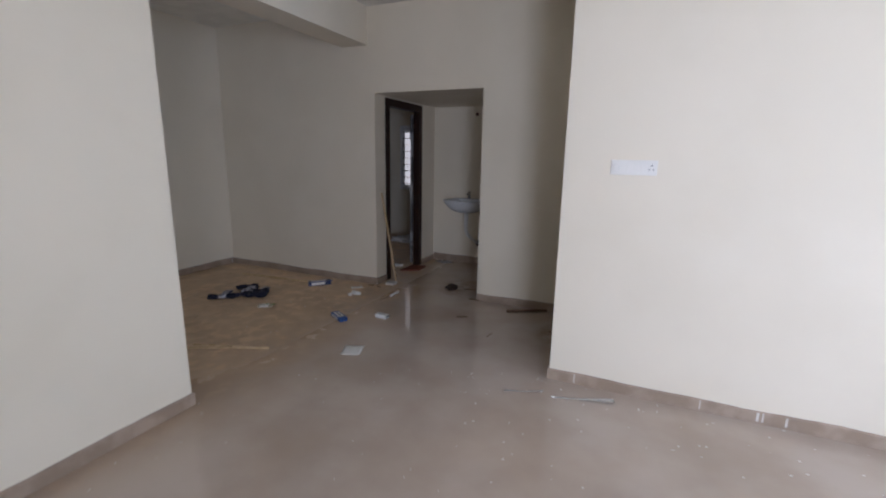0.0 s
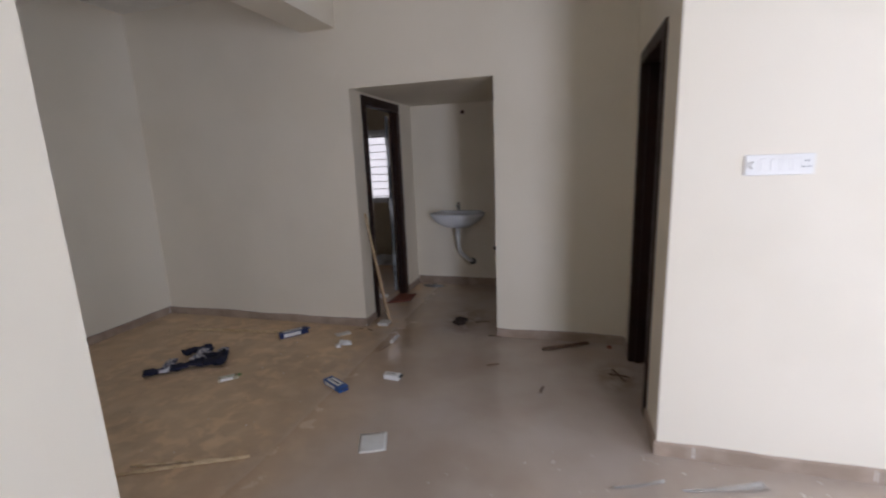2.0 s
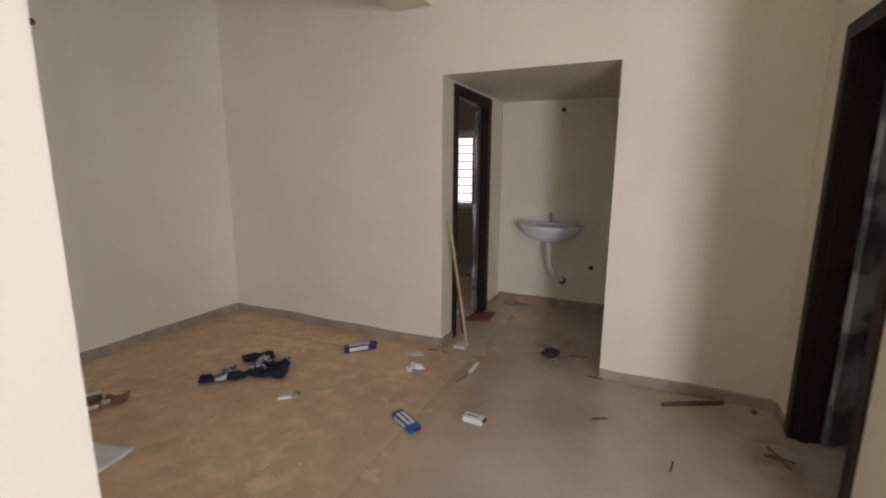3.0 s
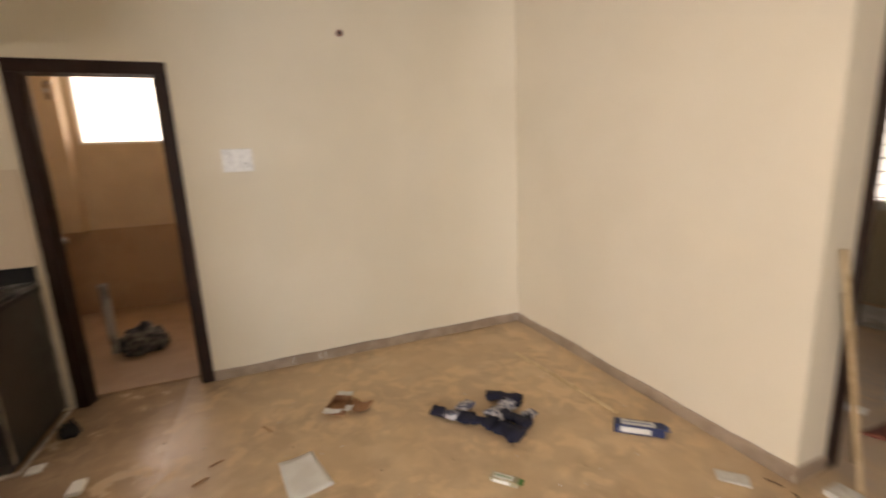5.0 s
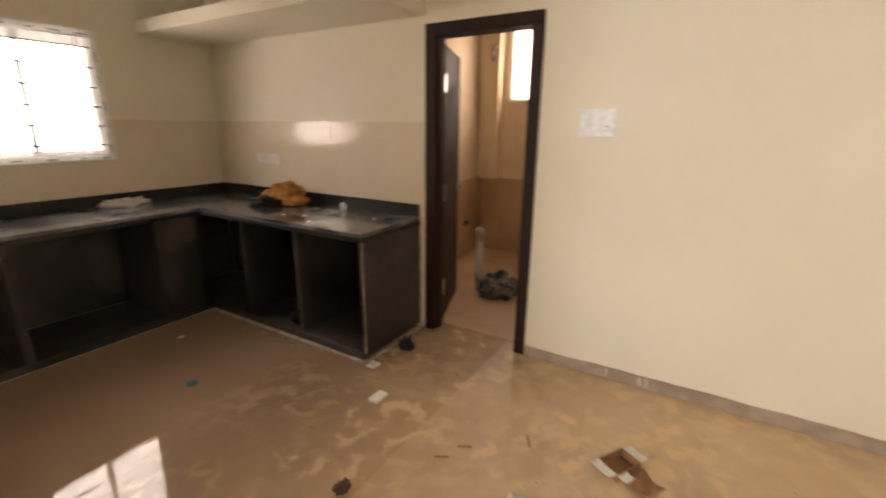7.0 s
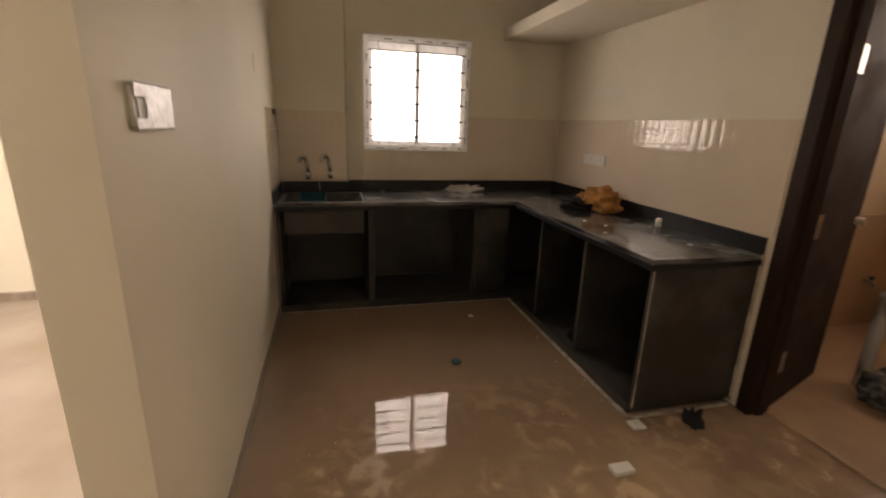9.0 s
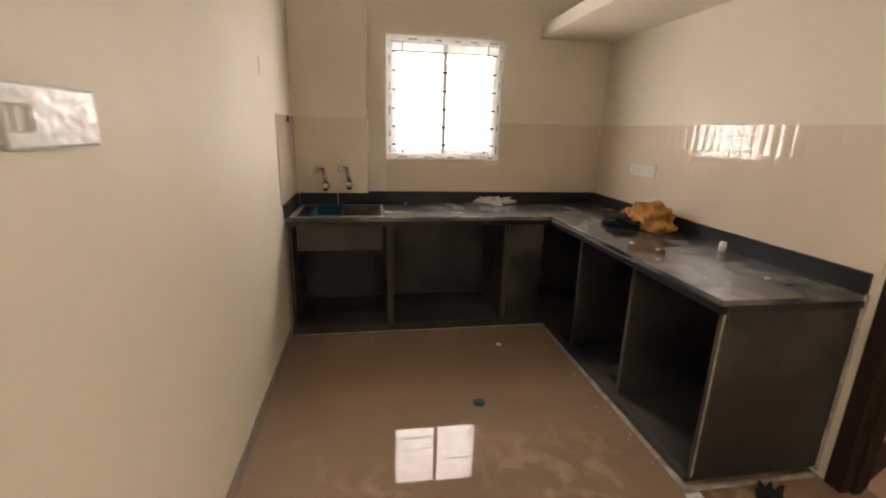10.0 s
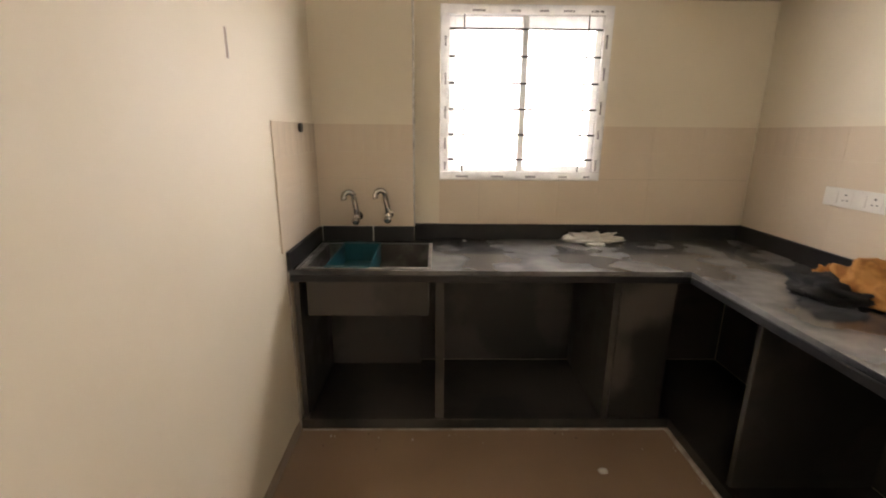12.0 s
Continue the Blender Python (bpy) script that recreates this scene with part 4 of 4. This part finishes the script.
batten((-1.219, 4.540, 0.006), (-1.093, 4.521, 0.006), 0.006, DARK_WOOD, "short dark wood scrap by the wall")
batten((-2.915, 4.754, 0.012), (-2.913, 4.903, 0.012), 0.016, PLASTER, "short pale offcut on the floor", "offcut")
for a, b in (((-4.805, 2.905), (-4.735, 2.945)), ((-4.435, 2.590), (-4.470, 2.650)), ((-4.550, 2.650), (-4.582, 2.710))):
    batten((*a, 0.005), (*b, 0.005), 0.0055, CARD, "short brown wood chip on the dusty floor", "wood_chip")
for a, b in (((-2.060, 4.506), (-1.977, 4.549)), ((-1.660, 4.195), (-1.645, 4.280)), ((-2.950, 4.588), (-2.919, 4.715)), ((-3.358, 4.986), (-3.295, 5.006)), ((-3.254, 5.005), (-3.192, 4.983)), ((-2.322, 5.346), (-2.197, 5.387)), ((-2.147, 5.055), (-2.042, 5.056))):
    batten((*a, 0.005), (*b, 0.005), 0.0042, DARK_WOOD, "short dark wood splinter on the floor", "splinter")
thing("plastic_sheet", crumple(-4.20, 7.55, 0, 0.30, 0.16, 0.10, 51, 0.5, freq=9.0, cuts=4), PAPER, "crumpled pale plastic sheet on the bedroom floor", "plastic")
thing("paper_scrap", crumple(-3.52, 5.95, 0, 0.07, 0.035, 0.03, 52, 0.6), PAPER, "crumpled white paper scrap on the bedroom threshold", "paper")
thing("coconut_fibre", crumple(-2.459, 5.316, 0, 0.065, 0.06, 0.055, 11, 0.4), COIR, "dark brown fibrous lump on the alcove floor", "debris")
thing("paper_scrap", crumple(-3.299, 4.671, 0, 0.05, 0.03, 0.035, 12, 0.6), PAPER, "crumpled white paper scrap", "paper")
thing("paper_scrap", crumple(-3.325, 4.599, 0, 0.022, 0.02, 0.03, 13, 0.6), PAPER, "small crumpled white paper scrap", "paper")
thing("tile_offcut", sheet([(-3.494, 4.842), (-3.400, 4.935), (-3.348, 4.881), (-3.442, 4.799)], 0.001, 0.007, 3, 0.001), PLASTER, "pale broken tile piece near the skirting", "tile piece")
thing("tile_offcut", box(-3.200, -3.100, 5.110, 5.210, 0.001, 0.03, bevel=0.003), PLASTER, "pale plaster block under the leaning lath", "block")
thing("board_scrap", sheet([(-3.362, 5.721), (-3.138, 5.840), (-3.159, 6.074), (-3.348, 6.058)], 0.002, 0.012, 4, 0.004), RED_BROWN, "red brown board scrap on the bedroom threshold", "board")
thing("plastic_scrap", crumple(-3.055, 6.45, 0, 0.11, 0.05, 0.025, 15, 0.6), GLOSS_FILM, "clear crumpled plastic scrap by the alcove wall", "plastic")
thing("plastic_scrap", sheet([(-1.00, 3.470), (-0.640, 3.610), (-0.630, 3.565), (-0.96, 3.475)], 0.001, 0.0008, 5, 0.010, 16), GLOSS_FILM, "clear plastic film strip on the floor", "plastic")
thing("plastic_scrap", sheet([(-1.295, 3.412), (-1.065, 3.500), (-1.055, 3.525), (-1.285, 3.430)], 0.001, 0.0008, 6, 0.008, 12), GLOSS_FILM, "narrow clear plastic film strip", "plastic")
thing("red_cap", crumple(-1.184, 4.996, 0, 0.018, 0.018, 0.02, 33, 0.3, cuts=2), RUST, "small red plastic cap by the skirting", "cap")
thing("wrapper_scrap", crumple(-4.072, 2.356, 0, 0.038, 0.030, 0.030, 9, 0.7, freq=10.0), DARK_WOOD, "dark brown crumpled wrapper scrap on the floor", "wrapper")
thing("black_glove", crumple(-5.220, 1.872, 0, 0.036, 0.042, 0.082, 17, 0.85, freq=9.0), BLACK_CLOTH, "small black crumpled cloth beside the counter", "cloth")
thing("floor_drain_cap", tube(bmesh.new(), [(-4.190, 1.042, 0.0), (-4.190, 1.042, 0.008), (-4.190, 1.042, 0.011)], [0.032, 0.032, 0.026], 18), TEAL, "dark teal plastic drain cap on the floor", "drain cap")
thing("switch_box", box(-4.708, -4.608, 2.045, 2.105, 0.0, 0.022, bevel=0.004), SWITCH, "small white plastic box on the dusty floor", "plastic box")
thing("tile_offcut", box(-4.960, -4.890, 1.786, 1.851, 0.0, 0.012, bevel=0.002), PLASTER, "pale tile piece at the counter corner", "tile piece")
thing("plaster_lump", crumple(-4.488, 0.392, 0, 0.020, 0.016, 0.012, 19, 0.4), PLASTER, "small white plaster lump on the kitchen floor", "plaster")
thing("black_bag", crumple(-5.078, 1.012, 0.054, 0.085, 0.08, 0.10, 21, 0.5), BLACK_CLOTH, "black crumpled bag inside the open counter", "bag")

# ---- things on the worktop ----
thing("paper_bag", crumple(-4.650, -0.483, TOP, 0.15, 0.055, 0.05, 25, 0.6, cuts=4), PAPER, "crumpled white paper bag on the worktop", "paper")
thing("paper_scrap", crumple(-4.639, -0.377, TOP, 0.05, 0.025, 0.018, 26, 0.5), PAPER, "small white paper scrap on the worktop", "paper")
thing("ochre_rag", crumple(-5.430, 0.515, TOP + 0.006, 0.105, 0.185, 0.160, 27, 0.30, freq=7.0, cuts=4), ORANGE, "ochre cloth heaped on the granite worktop", "cloth")
thing("black_rag", crumple(-5.339, 0.413, TOP, 0.14, 0.16, 0.075, 29, 0.4, freq=9.0, cuts=4), BLACK_CLOTH, "black cloth lying under the ochre one", "cloth")
cup = base("plastic_cup", -5.490, 1.078, TOP, "small white plastic cup on the worktop", "cup")
part("body", tube(bmesh.new(), [(-5.490, 1.078, TOP), (-5.490, 1.078, TOP + 0.043)], [0.017, 0.019], 14), PVC, cup)
part("cap", tube(bmesh.new(), [(-5.490, 1.078, TOP + 0.043), (-5.490, 1.078, TOP + 0.052)], 0.016, 14), PVC, cup)
for i, (x, y) in enumerate(((-5.083, 0.877), (-5.143, 1.028), (-3.899, -0.485), (-3.841, -0.565), (-5.336, 1.519), (-5.023, 1.203))):
    thing("plaster_crumb", crumple(x, y, TOP, 0.012, 0.009, 0.006, 31 + i, 0.4, cuts=2), PLASTER, "white plaster crumb on the worktop", "plaster", "crumbs on the worktop")

thing("granite_offcut", sheet([(-5.53, 1.52), (-5.37, 1.49), (-5.35, 1.60), (-5.52, 1.64)], TOP + 0.0008, 0.005, 14, 0.0008), GRANITE_TOP, "thin dark granite offcut lying on the worktop", "offcut")

thing("ochre_rag", crumple(-5.405, 0.285, TOP, 0.05, 0.06, 0.075, 44, 0.45, freq=12.0, cuts=4), ORANGE, "small ochre cloth tuck beside the heaped one", "cloth")

# marks on the kitchen side wall
thing("wall_slot", box(XK - 0.0015, XK - 0.0003, 0.482, 0.497, 1.705, 1.80), SKIRT, "narrow chased slot in the cream wall", "slot")
pipe_hole((XK - 0.0125, -0.20, 1.494), (-1, 0, 0), "dark pipe socket above the sink", DARK)

# paint runs on the skirtings
for x, w in ((0.112, 0.012), (0.140, 0.006), (0.248, 0.010), (-0.173, 0.006), (-0.90, 0.008)):
    thing("paint_run", box(x, x + w, YR - 0.0135, YR - 0.0122, 0.012, 0.066), PLASTER, "white paint run on the skirting tile", "paint", "paint runs")
for y, w in ((3.312, 0.008), (3.352, 0.006), (3.124, 0.006), (5.04, 0.008)):
    thing("paint_run", box(XW + 0.0122, XW + 0.0135, y, y + w, 0.014, 0.064), PLASTER, "white paint run on the skirting tile", "paint", "paint runs")

# white paint drops on the living floor
rnd = random.Random(11)
drops = bmesh.new()
for _ in range(85):
    x, y = rnd.uniform(-1.6, 0.9), YR - abs(rnd.gauss(0, 0.55)) - 0.03
    r = rnd.uniform(0.002, 0.0075)
    if y > 0.8:
        tube(drops, [(x, y, 0.0), (x, y, 0.0012)], [r, r * 0.8], 7)
for _ in range(30):
    x, y = rnd.uniform(-2.9, -1.4), rnd.uniform(1.5, 3.6)
    r = rnd.uniform(0.002, 0.005)
    tube(drops, [(x, y, 0.0), (x, y, 0.0012)], [r, r * 0.8], 7)
thing("paint_drops", drops, PLASTER, "white paint drops spattered on the floor", "paint drops", kind="stuff")

# plaster crumbs and grit swept against the counter and over the dining floor
rnd = random.Random(23)
grit, dark_grit = bmesh.new(), bmesh.new()
for k in range(150):
    if k % 3:
        x, y = rnd.uniform(-5.4, -3.1), rnd.uniform(1.6, 4.9)
    else:
        x, y = (XC + abs(rnd.gauss(0, 0.05)) + 0.02, rnd.uniform(YC + 0.1, YB)) if k % 2 else (rnd.uniform(XC + 0.1, XK - 0.1), YC + abs(rnd.gauss(0, 0.05)) + 0.02)
    r = rnd.uniform(0.002, 0.006)
    m = Matrix.LocRotScale((x, y, r * 0.45), Euler((rnd.uniform(0, 6), rnd.uniform(0, 6), rnd.uniform(0, 6))), (r, r * rnd.uniform(0.5, 1), r * 0.6))
    bmesh.ops.create_icosphere(grit if k % 4 else dark_grit, subdivisions=1, radius=1, matrix=m)
thing("plaster_grit", grit, PLASTER, "pale plaster crumbs scattered over the floor", "plaster crumbs", kind="stuff")
thing("wood_grit", dark_grit, DARK_WOOD, "dark wood crumbs scattered over the floor", "wood crumbs", kind="stuff")

# ---- wall tiles ----


def tile_mesh(w, h, nx, ny, depth=0.009, name="tile"):
    """A glazed wall tile with nx by ny softly pillowed fields."""
    bm = bmesh.new()
    bx(bm, 0.0003, w - 0.0003, 0, depth * 0.93, 0.0003, h - 0.0003)
    for i in range(nx):
        for j in range(ny):
            x0, x1 = w * i / nx + 0.0012, w * (i + 1) / nx - 0.0012
            z0, z1 = h * j / ny + 0.0015, h * (j + 1) / ny - 0.0015
            rings = []
            for inset, y in ((0, depth * 0.92), (0.005, depth * 0.955), (0.016, depth * 0.99), (0.032, depth)):
                inset = min(inset, (x1 - x0) * 0.42, (z1 - z0) * 0.42)
                rings.append([bm.verts.new(p) for p in ((x0 + inset, y, z0 + inset), (x1 - inset, y, z0 + inset), (x1 - inset, y, z1 - inset), (x0 + inset, y, z1 - inset))])
            for a, b in zip(rings, rings[1:]):
                for k in range(4):
                    bm.faces.new((a[k], a[(k + 1) % 4], b[(k + 1) % 4], b[k])).smooth = True
            bm.faces.new(rings[-1]).smooth = True
    bmesh.ops.recalc_face_normals(bm, faces=bm.faces)
    data = bpy.data.meshes.new(name)
    bm.to_mesh(data)
    bm.free()
    data.materials.append(TILE)
    return data


def border_mesh(w, h, ribs, depth=0.009, name="tile"):
    """A glazed border tile of upright ribs, each softly rounded across."""
    bm = bmesh.new()
    bx(bm, 0.0008, w - 0.0008, 0, depth * 0.60, 0.0008, h - 0.0008)
    for i in range(ribs):
        x0, x1 = w * i / ribs + 0.0015, w * (i + 1) / ribs - 0.0015
        cols = []
        for k in range(9):
            u = k / 8
            y = depth * 0.6 + depth * 0.11 * (1 - (2 * u - 1) ** 2)
            cols.append([bm.verts.new((x0 + (x1 - x0) * u, y, z)) for z in (0.002, h - 0.002)])
        for a, b in zip(cols, cols[1:]):
            bm.faces.new((a[0], a[1], b[1], b[0])).smooth = True
    bmesh.ops.recalc_face_normals(bm, faces=bm.faces)
    data = bpy.data.meshes.new(name)
    bm.to_mesh(data)
    bm.free()
    data.materials.append(TILE)
    return data


def tile_run(parent, x, y, rz, length, n):
    """Two rows of tiles along a wall: a plain ribbed course and a pillowed border on top."""
    w = length / n
    field, border = tile_mesh(w, 0.42, 1, 6), border_mesh(w, 0.15, 4)
    bpy.context.view_layer.update()
    for i in range(n):
        for data, z in ((field, TOP + 0.092), (border, TOP + 0.512)):
            ob = new("tile", data)
            ob.parent = parent
            ob.matrix_parent_inverse = parent.matrix_world.inverted()
            ob.matrix_basis = pose(x, y, z, 0, 0, rz) @ pose(i * w, 0, 0)


tile_run(bpy.data.objects["wall_west"], XW, YB + 0.03, -90, YB + 0.03 - YK - 0.012, 8)
south_wall = bpy.data.objects["wall_kitchen_window"]


def tile_run_south(parent, x0, x1, y, n, gap=None):
    """Tiles on a wall that faces +y, from x0 to x1; the border leaves out the stretch gap, where a window stands."""
    w = (x1 - x0) / n
    courses = ((tile_mesh(w, 0.27, 1, 4), TOP + 0.092), (tile_mesh(w, 0.15, 1, 2), TOP + 0.362), (border_mesh(w, 0.15, 4), TOP + 0.512))
    for i in range(n):
        for k, (data, z) in enumerate(courses):
            a, b = x0 + i * w, x0 + (i + 1) * w
            if k and gap and b > gap[0] and a < gap[1]:
                continue
            ob = new("tile", data)
            ob.parent = parent
            ob.matrix_basis = pose(a, y, z)


tile_run_south(south_wall, XW + 0.012, WX0, YK, 3)
tile_run_south(south_wall, WX0, WX1, YK, 4, (WX0, WX1))
tile_run_south(bpy.data.objects["pipe_chase"], -3.60, XK, YH, 2)
tile_run(bpy.data.objects["wall_kitchen_side"], XK, YH, 90, 0.66, 2)
